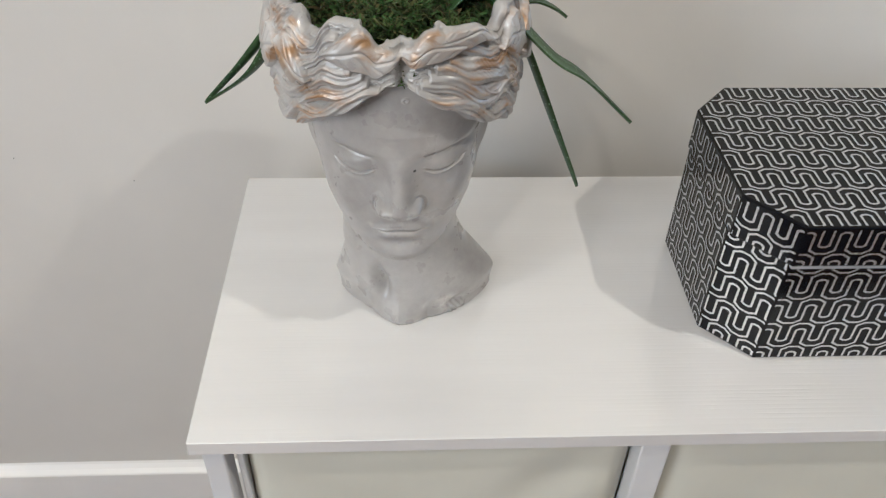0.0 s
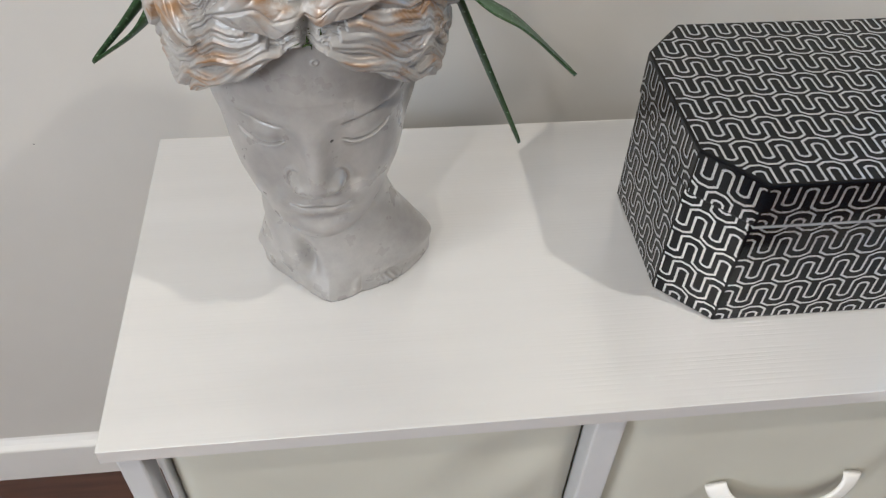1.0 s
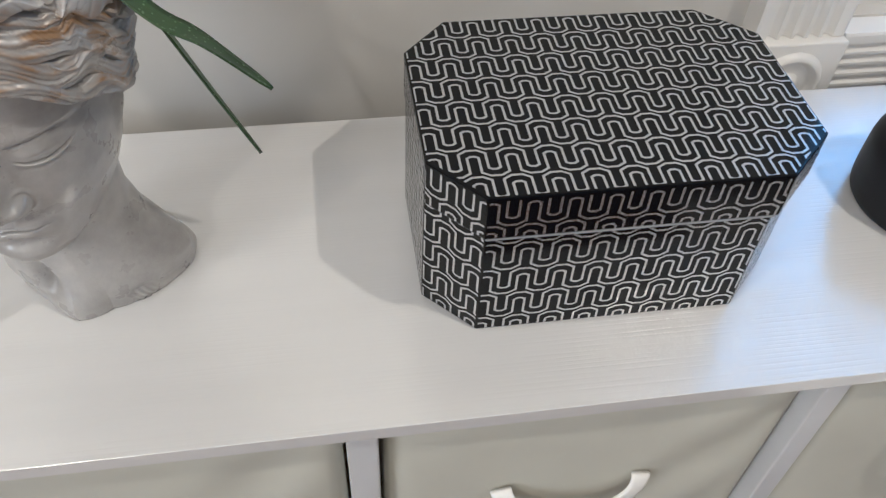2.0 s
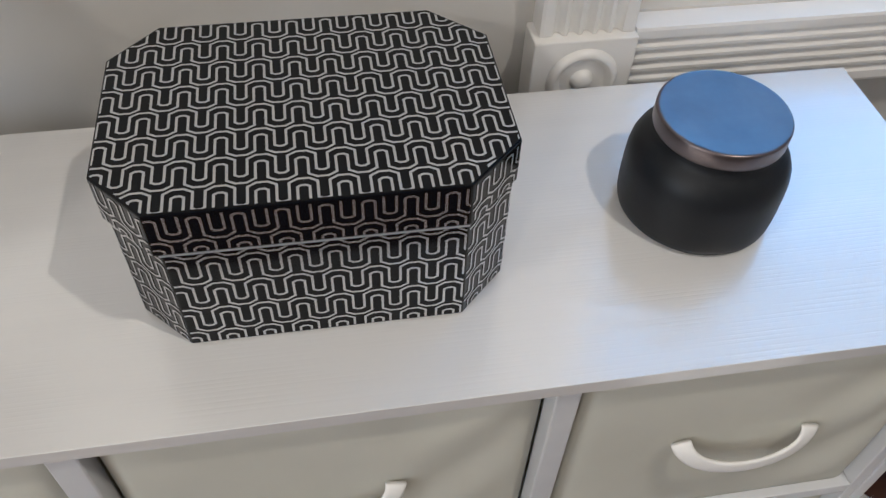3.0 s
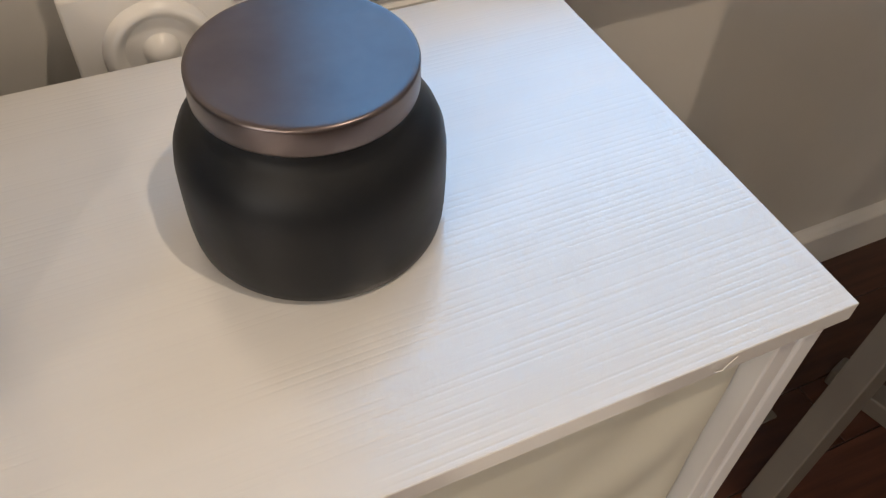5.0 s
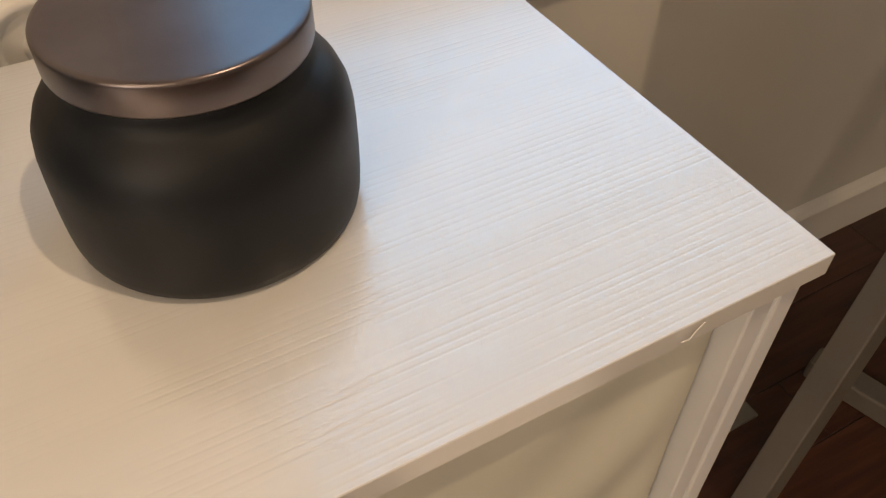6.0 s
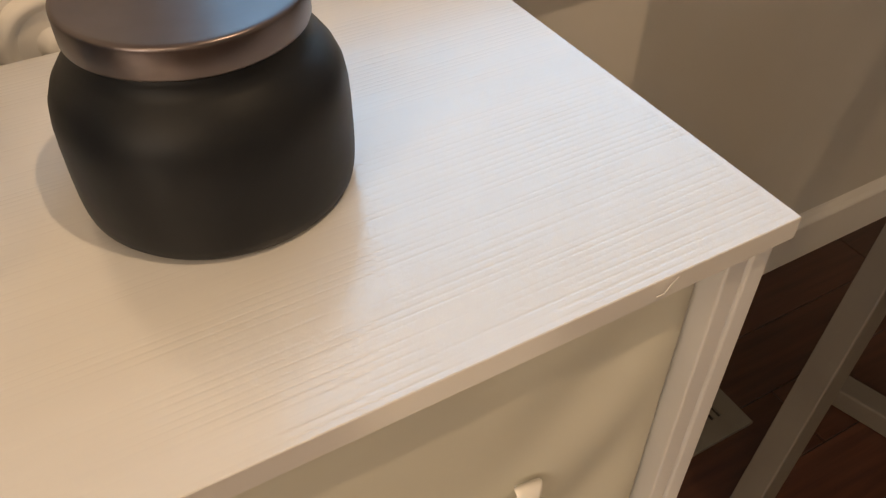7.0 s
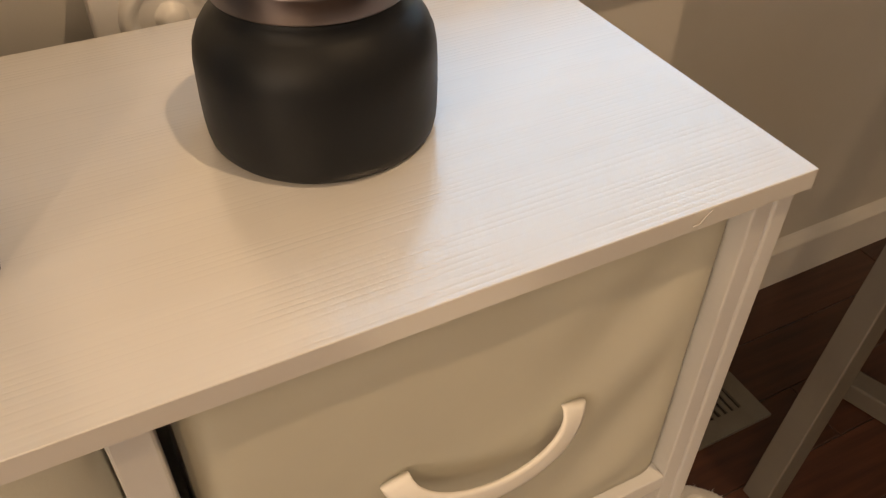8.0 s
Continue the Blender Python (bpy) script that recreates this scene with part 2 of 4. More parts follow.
def corner_block(x0, z1):
    blk = part("corner_block", block(x0, x0 + BW, CF, WALL, z1 - 0.0985, z1, 0.0018), TRIMPAINT, window, "white corner block with turned rosette")
    prof = [(0.0, 0.0075), (0.004, 0.0070), (0.0075, 0.0050), (0.0095, 0.0012), (0.012, -0.0010), (0.0185, -0.0010), (0.0225, 0.0012),
            (0.0250, 0.0052), (0.0275, 0.0062), (0.0300, 0.0048), (0.0320, 0.0012), (0.0335, -0.0015), (0.0, -0.0015)]
    ros = part("rosette", lathe(prof, 48), TRIMPAINT, blk, smooth=True)
    ros.matrix_basis = pose(x0 + 0.0490, CF, z1 - 0.0425, 90, 0, 0) @ Matrix.Diagonal((1.04, 1.04, 1, 1))


for bx in (BX0, OX0):
    corner_block(bx, BZ1)
    corner_block(bx, TZ0 + 0.0985)

bm = bmesh.new()
for a in ((WIN[0], WIN[0] + 0.045, WIN[2], WIN[3]), (WIN[1] - 0.045, WIN[1], WIN[2], WIN[3]),
          (WIN[0] + 0.045, WIN[1] - 0.045, WIN[2], WIN[2] + 0.05), (WIN[0] + 0.045, WIN[1] - 0.045, WIN[3] - 0.045, WIN[3]),
          (WIN[0] + 0.045, WIN[1] - 0.045, 1.05, 1.085)):
    add_block(bm, a[0], a[1], WALL + 0.018, WALL + 0.058, a[2], a[3])
part("window_frame", bm, TRIMPAINT, window, "white painted sash frame")
pane = part("pane", block(WIN[0] + 0.04, WIN[1] - 0.04, WALL + 0.036, WALL + 0.040, WIN[2] + 0.04, WIN[3] - 0.04), GLASS, window, "clear glass")
pane.visible_shadow = False

settle(window)

# ---- ceiling rings for the downlight and the added fills ----
for x, y, watts, wide in DOWNLIGHT_FILLS:
    lamp = empty("ceiling_downlight", (x, y, CEIL), "round white ceiling ring, unseen: one downlight, the others added fills", "ceiling light", "ceiling downlights")
    part("trim_ring", lathe([(0.055, 0.0), (0.075, 0.0), (0.075, -0.004), (0.068, -0.008), (0.058, -0.006), (0.055, 0.0)], 40), TRIMPAINT, lamp)


# ---- the dresser ----
POSTY = 0.0055
dresser = empty("dresser", (0.5, 0.15, 0), "white dresser with six pale fabric drawers and wood-grain top", "dresser")
part("top", block(0, WID, 0, DEP, TOP - 0.0125, TOP, 0.0004, 1), LAMINATE, dresser, "white wood-grain laminate top")
UND = TOP - 0.0125
for x0, x1 in ((0.006, 0.0215), (0.3125, 0.3335), (0.6450, 0.6632), (0.9822, 0.9950)):
    for y0 in (POSTY, DEP - 0.031):
        part("post", block(x0, x1, y0, y0 + 0.02, 0.0, UND, 0.0015), FRAMEPAINT, dresser)
for x0, x1, y0 in ((0.0268, 0.0318, 0.0135), (0.9690, 0.9818, 0.0068)):
    part("inner_strip", block(x0, x1, y0, 0.040, 0.0, UND, 0.0012), FRAMEPAINT, dresser, "narrow white metal strip inside the post")
RAILZ = (TOP - 0.281, 0.035)
for z in RAILZ:
    for a, b in ((0.0318, 0.3125), (0.3335, 0.6450), (0.6632, 0.9690)):
        part("rail", block(a, b, POSTY + 0.001, POSTY + 0.019, z, z + 0.016, 0.0012), FRAMEPAINT, dresser)
        part("rail", block(a, b, DEP - 0.029, DEP - 0.012, z, z + 0.016, 0.0012), FRAMEPAINT, dresser)
for z in (*RAILZ, UND - 0.02):
    for x0 in (0.008, 0.3155, 0.6485, 0.982):
        part("side_rail", block(x0, x0 + 0.015, POSTY + 0.02, DEP - 0.031, z, z + 0.016, 0.0012), FRAMEPAINT, dresser)


def drawer_front(x0, x1, z0, z1, seed):
    """A sagging cloth front on a soft box."""
    bm = bmesh.new()
    nx, nz = 40, 34
    grid = []
    for j in range(nz + 1):
        row = []
        for i in range(nx + 1):
            u, v = i / nx, j / nz
            x, z = x0 + (x1 - x0) * u, z0 + (z1 - z0) * v
            edge = min(1.0, 9 * min(u, 1 - u)) * min(1.0, 9 * min(v, 1 - v))
            fold = 0.0022 * math.sin(15 * u - 13 * v + seed) * smoothstep(0.34, 0.0, abs(u - 0.84)) + 0.0012 * noise.noise((u * 3 + seed, v * 2, 0))
            y = 0.0150 - 0.0022 * edge + fold * edge + 0.006 * (1 - min(1.0, 20 * min(u, 1 - u))) ** 2
            row.append(bm.verts.new((x, y, z)))
        grid.append(row)
    for j in range(nz):
        for i in range(nx):
            bm.faces.new((grid[j][i], grid[j][i + 1], grid[j + 1][i + 1], grid[j + 1][i]))
    rim = [grid[0][i] for i in range(nx + 1)] + [grid[j][nx] for j in range(1, nz + 1)]
    rim += [grid[nz][i] for i in range(nx - 1, -1, -1)] + [grid[j][0] for j in range(nz - 1, 0, -1)]
    rear = [bm.verts.new((v.co.x, DEP - 0.04, v.co.z)) for v in rim]
    for i in range(len(rim)):
        j = (i + 1) % len(rim)
        bm.faces.new((rim[i], rim[j], rear[j], rear[i]))
    bm.faces.new(rear)
    return bm


def strap(width, drop, out):
    """A curved pull: a flat crescent strap that stands off the front."""
    bm = bmesh.new()
    n = 36
    rings = []
    for i in range(n + 1):
        a = math.pi * (0.035 + 0.93 * i / n)
        c, s = math.cos(a), math.sin(a)
        half = 0.0086 - 0.0013 * s
        mid = (-(width / 2) * c, -out * s ** 0.7, -drop * s ** 1.0)
        nx, nz = -c * drop, -s * width / 2
        ln = math.hypot(nx, nz)
        nx, nz = nx / ln, nz / ln
        ring = []
        for k in range(10):
            b = 2 * math.pi * k / 10
            e, f = math.cos(b), math.sin(b)
            e = math.copysign(abs(e) ** 0.4, e) * half
            f = math.copysign(abs(f) ** 0.5, f) * 0.0019
            ring.append(bm.verts.new((mid[0] + nx * e, mid[1] + f, mid[2] + nz * e)))
        rings.append(ring)
    for a, b in zip(rings, rings[1:]):
        for k in range(10):
            bm.faces.new((a[k], a[(k + 1) % 10], b[(k + 1) % 10], b[k]))
    bm.faces.new(rings[0][::-1])
    bm.faces.new(rings[-1])
    return bm


COLS = ((0.0330, 0.3095), (0.3375, 0.6412), (0.6695, 0.9686))
for r, (z0, z1) in enumerate(((TOP - 0.264, UND - 0.004), (0.052, TOP - 0.286))):
    for c, (x0, x1) in enumerate(COLS):
        dr = part("drawer", drawer_front(x0, x1, z0, z1, 3.1 * c + r), FABRIC, dresser, "pale grey-beige fabric drawer front", smooth=True)
        h = part("handle", strap(0.111, 0.027, 0.020), HANDLE, dr, "white curved strap handle", smooth=True)
        h.location = ((0.150, 0.4790, 0.8175)[c], 0.0125, z1 - 0.1075)
loose = bmesh.new()
pts = [(0.9175, -0.0012, TOP - 0.0075), (0.9205, -0.0022, TOP - 0.0062), (0.9235, -0.0016, TOP - 0.0035), (0.9275, -0.0012, TOP - 0.0012)]
prev = None
for i, p in enumerate(pts):
    ring = [loose.verts.new((p[0], p[1] + 0.0003 * math.cos(k * 2.094), p[2] + 0.0003 * math.sin(k * 2.094))) for k in range(3)]
    if prev:
        for k in range(3):
            loose.faces.new((prev[k], prev[(k + 1) % 3], ring[(k + 1) % 3], ring[k]))
    prev = ring
part("loose_fibre", loose, HANDLE, dresser, "tiny loose splinter on the top's front edge")

settle(dresser)


# ---- the patterned box ----
def octagon(x0, x1, y0, y1, cx, cy, ex=None):
    """Eight corners of a rectangle cut by cx at its low end and by ex at its high end."""
    ex = ex or cx
    return [(x0 + cx, y0), (x1 - ex, y0), (x1, y0 + cy), (x1, y1 - cy), (x1 - ex, y1), (x0 + cx, y1), (x0, y1 - cy), (x0, y0 + cy)]


LINE = 0.00160


def meander(u0, u1, v0, v1, period, phase=0.0, flip=False, rise=0.0):
    """Ribbons of the double-line meander over a rectangle of the plane (u, v), as quads."""
    quads = []
    pitch = period

    def band(side, base):
        # the upper line has wide roofs and narrow floors, the lower one the reverse
        up, dn = (0.35, 0.15) if side > 0 else (0.15, 0.35)
        roof, eave = (0.485, 0.36) if side > 0 else (0.25, 0.195)
        sole, foot = (-0.25, -0.195) if side > 0 else (-0.485, -0.36)
        line = []
        k0, k1 = int(math.floor((u0 - phase) / period)) - 1, int(math.ceil((u1 - phase) / period)) + 1
        for k in range(k0, k1 + 1):
            for c, w, edge, mid in ((phase + k * period, up, eave, roof), (phase + (k + 0.5) * period, dn, foot, sole)):
                w *= period
                line += [(c - w, base + edge * pitch), (c - w * 0.40, base + mid * pitch), (c + w * 0.40, base + mid * pitch), (c + w, base + edge * pitch)]
        return line
    j0, j1 = int(math.floor((v0 - rise) / pitch)) - 1, int(math.ceil((v1 - rise) / pitch)) + 1
    for j in range(j0, j1 + 1):
        for side in (1, -1):
            line = band(side, rise + (j + 0.5) * pitch)
            if flip:
                line = [(u, v0 + v1 - v) for u, v in line]
            n = len(line)
            left, right = [], []
            for i in range(n):
                a, b, c = line[max(0, i - 1)], line[i], line[min(n - 1, i + 1)]
                d1 = Vector((b[0] - a[0], b[1] - a[1])).normalized() if i else None
                d2 = Vector((c[0] - b[0], c[1] - b[1])).normalized() if i < n - 1 else d1
                d1 = d1 or d2
                m = (d1 + d2).normalized()
                w = LINE / 2 / max(0.38, m.dot(d1))
                nrm = Vector((-m.y, m.x)) * w
                left.append((b[0] + nrm.x, b[1] + nrm.y))
                right.append((b[0] - nrm.x, b[1] - nrm.y))
            for i in range(n - 1):
                quads.append((left[i], left[i + 1], right[i + 1], right[i]))
    return quads


def printed(quads, outline, to_world, name, parent):
    """The silver print, cut to a convex outline and laid on a face."""
    bm = bmesh.new()
    for qd in quads:
        bm.faces.new([bm.verts.new((u, v, 0)) for u, v in qd])
    n = len(outline)
    for i in range(n):
        a, b = Vector((*outline[i], 0)), Vector((*outline[(i + 1) % n], 0))
        d = (b - a).normalized()
        bmesh.ops.bisect_plane(bm, geom=bm.verts[:] + bm.edges[:] + bm.faces[:], plane_co=a, plane_no=Vector((d.y, -d.x, 0)), clear_outer=True)
    bmesh.ops.transform(bm, matrix=to_world, verts=bm.verts)
    me = bpy.data.meshes.new(name)
    bm.to_mesh(me)
    bm.free()
    me.materials.append(SILVER)
    ob = new(name, me)
    ob.parent = parent
    return ob


def wrap(outline, z0, z1, parent, flip, skip=0.0008):
    """Print on each upright side of an eight-sided block."""
    n = len(outline)
    run = 0.0
    for i in range(n):
        a, b = Vector((*outline[i], 0)), Vector((*outline[(i + 1) % n], 0))
        d = (b - a)
        ln = d.length
        d.normalize()
        out = Vector((d.y, -d.x, 0))
        m = Matrix(((d.x, 0, out.x, a.x + out.x * 0.0003), (d.y, 0, out.y, a.y + out.y * 0.0003), (0, 1, 0, 0), (0, 0, 0, 1)))
        e = 0.0009
        printed(meander(e, ln - e, z0, z1, 0.0243, (0.003 - run) % 0.0243, False, z1 + 0.0015 - 0.01215 if not flip else z1 - 0.0087 - 0.01215), [(e, z0 + skip), (ln - e, z0 + skip), (ln - e, z1 - skip), (e, z1 - skip)], m, "printed_pattern", parent)
        run += ln


BOXH, LIDH = 0.1316, 0.0345
box = empty("storage_box", (0.499, 0.15, TOP), "eight-sided black box with silver meander pattern and hinged lid", "box")
body_out = octagon(0.3734, 0.6245, 0.0677, 0.2375, 0.033, 0.0340, 0.0350)
lid_out = octagon(0.3725, 0.6252, 0.0612, 0.2395, 0.0315, 0.0345, 0.0365)
SEAM = TOP + BOXH - LIDH


def prism(outline, z0, z1, bevel):
    bm = extrude(outline, z0, z1, "z")
    bmesh.ops.bevel(bm, geom=bm.edges[:], offset=bevel, segments=2, profile=0.6, affect="EDGES")
    return bm


bbody = part("body", prism(body_out, TOP + 0.0003, SEAM, 0.0010), CARD, box)
blid = part("lid", prism(lid_out, SEAM + 0.0006, TOP + BOXH, 0.0013), CARD, box, "black glossy lid with silver meander pattern")
wrap(body_out, TOP + 0.0008, SEAM - 0.0005, bbody, False)
wrap(lid_out, SEAM + 0.0012, TOP + BOXH - 0.0016, blid, True)
inner = [(u, v) for u, v in octagon(0.3739, 0.6238, 0.0626, 0.2381, 0.0312, 0.0342, 0.0362)]
printed(meander(0.37, 0.63, 0.055, 0.245, 0.0231, 0.4007, False, 0.0615 - 0.0231 * 0.22), inner, Matrix.Translation((0, 0, TOP + BOXH + 0.0003)), "printed_pattern", blid)
lip = part("lip", prism([(0.4055, 0.0640), (0.5895, 0.0640), (0.5895, 0.0677), (0.4055, 0.0677)], SEAM - 0.004, SEAM + 0.0005, 0.0006),
           mat("clear_film", (0.35, 0.36, 0.38), 0.08), box, "narrow shiny strip under the lid's edge")

settle(box)


# ---- the candle jar ----
jar = empty("candle_jar", (0.7897, 0.1505, TOP), "matt black glass candle jar with bronze metal lid", "candle jar")
prof = [(0.0, 0.0003), (0.0538, 0.0003), (0.0575, 0.0012), (0.0594, 0.0036), (0.0602, 0.0077), (0.0607, 0.0145), (0.0609, 0.0242), (0.0608, 0.0377),
        (0.0605, 0.0459), (0.0594, 0.0530), (0.0568, 0.0592), (0.0530, 0.0645), (0.0490, 0.0684), (0.0466, 0.0710), (0.0455, 0.0745), (0.0454, 0.0800), (0.0, 0.0800)]
part("jar_body", lathe(prof, 96), JAR, jar, "matt black rounded jar body", smooth=True)
prof = [(0.0, 0.0782), (0.0476, 0.0782), (0.0482, 0.0784), (0.0484, 0.0790), (0.0484, 0.0897), (0.0483, 0.0906), (0.0479, 0.0913), (0.0471, 0.0918), (0.0460, 0.0919),
        (0.0440, 0.0916), (0.030, 0.0913), (0.015, 0.0909), (0.0, 0.0907)]
part("lid", lathe(prof, 96), LIDMETAL, jar, "dark bronze metal lid", smooth=True)


# ---- right of the dresser: desk, vent, rug ----
desk = empty("desk", (1.25, 0.08, 0), "desk with shade in its dark paint, slim splayed legs and low floor bar", "desk")
DTOP = 0.72


def splayed_leg(x, y, lean, side):
    """A slim square leg that leans outwards as it rises."""
    w = 0.031
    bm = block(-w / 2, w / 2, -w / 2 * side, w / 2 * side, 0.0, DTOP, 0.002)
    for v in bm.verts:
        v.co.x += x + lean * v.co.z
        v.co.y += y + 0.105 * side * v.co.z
    return part("leg", bm, DESKSHADE, desk)


splayed_leg(1.2505, 0.0795, 0.35, 1)
splayed_leg(1.2505, -0.62, 0.35, -1)
splayed_leg(2.45, 0.0795, -0.35, 1)
splayed_leg(2.45, -0.62, -0.35, -1)
bar = part("floor_bar", block(-0.016, 0.016, -0.62, 0.075, 0.0003, 0.0310, 0.003), DESKSHADE, desk, "square bar along the floor")
bar.matrix_basis = pose(1.470, 0.110, 0, 0, 0, 16.1)
# unseen top, drawn out to the wall to shade wall, floor and leg
part("desktop", block(1.235, 2.25, -0.72, 0.34, DTOP, DTOP + 0.025, 0.003), DESKSHADE, desk)

settle(desk)

vent = empty("floor_vent", (1.28, 0.2, 0), "beige metal floor register with shade in its colour and dark slots", "vent")
VX0, VX1, VY0, VY1 = 1.097, 1.342, 0.160, 0.293
bm = bmesh.new()
for a in ((VX0, VX1, VY0, VY0 + 0.026), (VX0, VX1, VY1 - 0.026, VY1), (VX0, VX0 + 0.026, VY0 + 0.026, VY1 - 0.026), (VX1 - 0.026, VX1, VY0 + 0.026, VY1 - 0.026)):
    add_block(bm, a[0], a[1], a[2], a[3], 0.0, 0.005)
part("frame", bm, VENTSHADE, vent)
# dark sheet put in for the shade below the slats
part("backing", block(VX0 + 0.02, VX1 - 0.02, VY0 + 0.02, VY1 - 0.02, 0.0002, 0.0008), DARKGAP, vent)
n = 17
slat = None
for i in range(n):
    x = VX0 + 0.028 + (VX1 - VX0 - 0.056) * (i + 0.5) / n
    if slat is None:
        slat = part("slat", block(-0.0028, 0.0028, VY0 + 0.026, VY1 - 0.026, 0.001, 0.004), VENTSHADE, vent)
        slat.location.x = x
    else:
        s2 = new("slat", slat.data)
        s2.parent = vent
        s2.location.x = x
settle(vent)



# ---- the head-shaped planter ----
HX, HY = 0.1430, 0.150     # its upright axis
NT, NZ = 840, 500
RIM = 0.262


def table(z, pairs):
    return np.interp(z, [p[0] for p in pairs], [p[1] for p in pairs])


def gauss(x, c, w):
    return np.exp(-((x - c) / w) ** 2)


def oval(sx, cy, a, f, b, power):
    """Radius of an oval with half-width a, front depth f and rear depth b; sx, cy: sine and cosine of the bearing from the front."""
    d = np.where(cy > 0, f, b)
    return (np.abs(sx / a) ** power + np.abs(cy / d) ** power) ** (-1 / power)


def step(a, b, x):
    t = np.clip((x - a) / (b - a), 0, 1)
    return t * t * (3 - 2 * t)


def head_planter():
    th = np.linspace(-math.pi, math.pi, NT, endpoint=False)[None, :]
    sx, cy = np.sin(th), np.cos(th)             # bearing: 0 looks to the front, positive to +x
    # rows are denser round the chin and the face
    z = np.concatenate([np.linspace(0, 0.072, 50, endpoint=False), np.linspace(0.072, 0.105, 70, endpoint=False), np.linspace(0.105, RIM, NZ - 120)])[:, None]
    ath = np.abs(th)
    # bust and neck
    a = table(z, [(0, .0605), (.004, .0630), (.024, .0625), (.034, .0565), (.05, .0470), (.07, .0425), (.10, .0415), (.14, .042), (.25, .042)])
    f = table(z, [(0, .0410), (.004, .0430), (.020, .0420), (.035, .0385), (.06, .0365), (.09, .0360), (.25, .03)])
    b = table(z, [(0, .045), (.004, .047), (.024, .048), (.05, .045), (.08, .048), (.25, .05)])
    power = table(z, [(0, 1.50), (.026, 1.55), (.06, 1.95), (.25, 2.0)])
    neck = oval(sx, cy, a, f, b, power)
    neck = neck - 0.0062 * gauss(th, -0.60, 0.13) * gauss(z, 0.037, 0.014)     # hollow of the throat
    neck = neck + 0.0030 * gauss(th, -0.95, 0.25) * gauss(z, 0.045, 0.030)
    # the broken foot: straight edges that meet in front, a crumbled chip on one of them
    foot = table(th, [(-3.2, .047), (-2.4, .0560), (-1.75, .0615), (-1.58, .0590), (-1.41, .0535), (-1.21, .0475), (-0.91, .0432), (-0.49, .0450), (-0.30, .0468), (-0.13, .0442),
                      (0.23, .0375), (0.65, .0395), (0.95, .0432), (1.30, .0500), (1.62, .0600), (1.90, .0640), (2.4, .0560), (3.2, .047)])
    neck = neck + (foot - neck) * step(0.030, 0.006, z)
    chip = gauss(th, 0.80, 0.15)
    neck = neck + chip * (0.0022 * gauss(z, 0.0065, 0.0035) - 0.0020 * gauss(z, 0.0135, 0.0022) + 0.0007 * np.sin(th * 60 + z * 900) * step(0.014, 0.010, z))
    neck = neck - 0.0012 * step(0.0030, 0.0, z)
    neck = neck - 0.0007 * gauss(z, 0.0125 + 0.004 * np.sin(th * 3.0 + 0.5), 0.0012) * step(0.9, 1.1, th) * step(2.0, 1.8, th)
    # skull and face
    a = table(z, [(.074, .018), (.081, .026), (.088, .034), (.096, .0405), (.108, .0465), (.122, .0515), (.138, .0545), (.158, .0570), (.18, .0585), (.25, .0600)])
    f = table(z, [(.074, .049), (.081, .060), (.088, .0660), (.095, .0688), (.103, .0682), (.115, .0690), (.132, .0700), (.150, .0705), (.170, .0735), (.19, .0745), (.21, .0730), (.25, .068)])
    b = table(z, [(.074, .04), (.11, .05), (.15, .068), (.19, .074), (.25, .076)])
    head = oval(sx, cy, a, f, b, 2.12)
    jaw = 0.0775 + 0.014 * step(0.25, 1.2, ath) + 0.030 * step(1.2, 2.3, ath)
    head = head * (0.25 + 0.75 * np.sqrt(step(jaw - 0.010, jaw + 0.012, z)))
    x = head * sx
    face = step(0.1, 0.45, cy)
    ax = np.abs(x) * np.where(x > 0, 0.93, 1.0)     # the face is a little wider on one side
    d = np.zeros_like(head)
    # brow, sockets, lids
    crease = 0.1738 + 0.10 * (ax - 0.0155)
    span = step(0.0140, 0.0190, ax) * step(0.0420, 0.0365, ax)
    d += -0.0020 * step(crease + 0.0040, crease - 0.0010, z) * step(0.1480, 0.1640, z) * step(0.0080, 0.0180, ax) * step(0.0470, 0.0330, ax)
    d += 0.0009 * gauss(z, crease + 0.0050, 0.0042) * step(0.004, 0.012, ax) * step(0.050, 0.038, ax)
    d += 0.0030 * gauss(ax, 0.0275, 0.0110) * gauss(z, 0.1660, 0.0056)
    lid = 0.1605 + 30.0 * (ax - 0.0275) ** 2
    d += 0.0004 * gauss(z, lid + 0.0014, 0.0010) * span
    d += -0.0016 * gauss(z, lid - 0.0002, 0.0007) * span
    d += 0.0016 * gauss(z, lid - 0.0020, 0.0010) * span
    d += -0.0005 * gauss(z, lid - 0.0046, 0.0018) * span
    d += -0.0007 * gauss(z, crease - 0.0005, 0.0009) * span
    # nose
    ridge = table(z, [(.126, 0), (.1295, .001), (.1325, .0100), (.1355, .0152), (.1395, .0160), (.150, .0128), (.160, .0088), (.168, .0056), (.176, .0030), (.188, .0008), (.2, 0)])
    nw = table(z, [(.129, .0085), (.138, .0092), (.144, .0084), (.156, .0073), (.168, .0076), (.19, .013)])
    d += ridge * np.exp(-(ax / nw) ** 2.4)
    d += 0.0072 * gauss(ax, 0.0102, 0.0044) * gauss(z, 0.1372, 0.0056)
    wing = np.hypot((ax - 0.0094) / 0.0058, (z - 0.1376) / 0.0068)
    outer = step(0.0075, 0.0112, ax) * step(0.1300, 0.1345, z)
    d += (-0.0015 * gauss(wing, 1.0, 0.15) + 0.0006 * gauss(wing, 1.35, 0.18)) * outer
    d += -0.0022 * gauss(ax, 0.0062, 0.0028) * gauss(z, 0.1300, 0.0014)
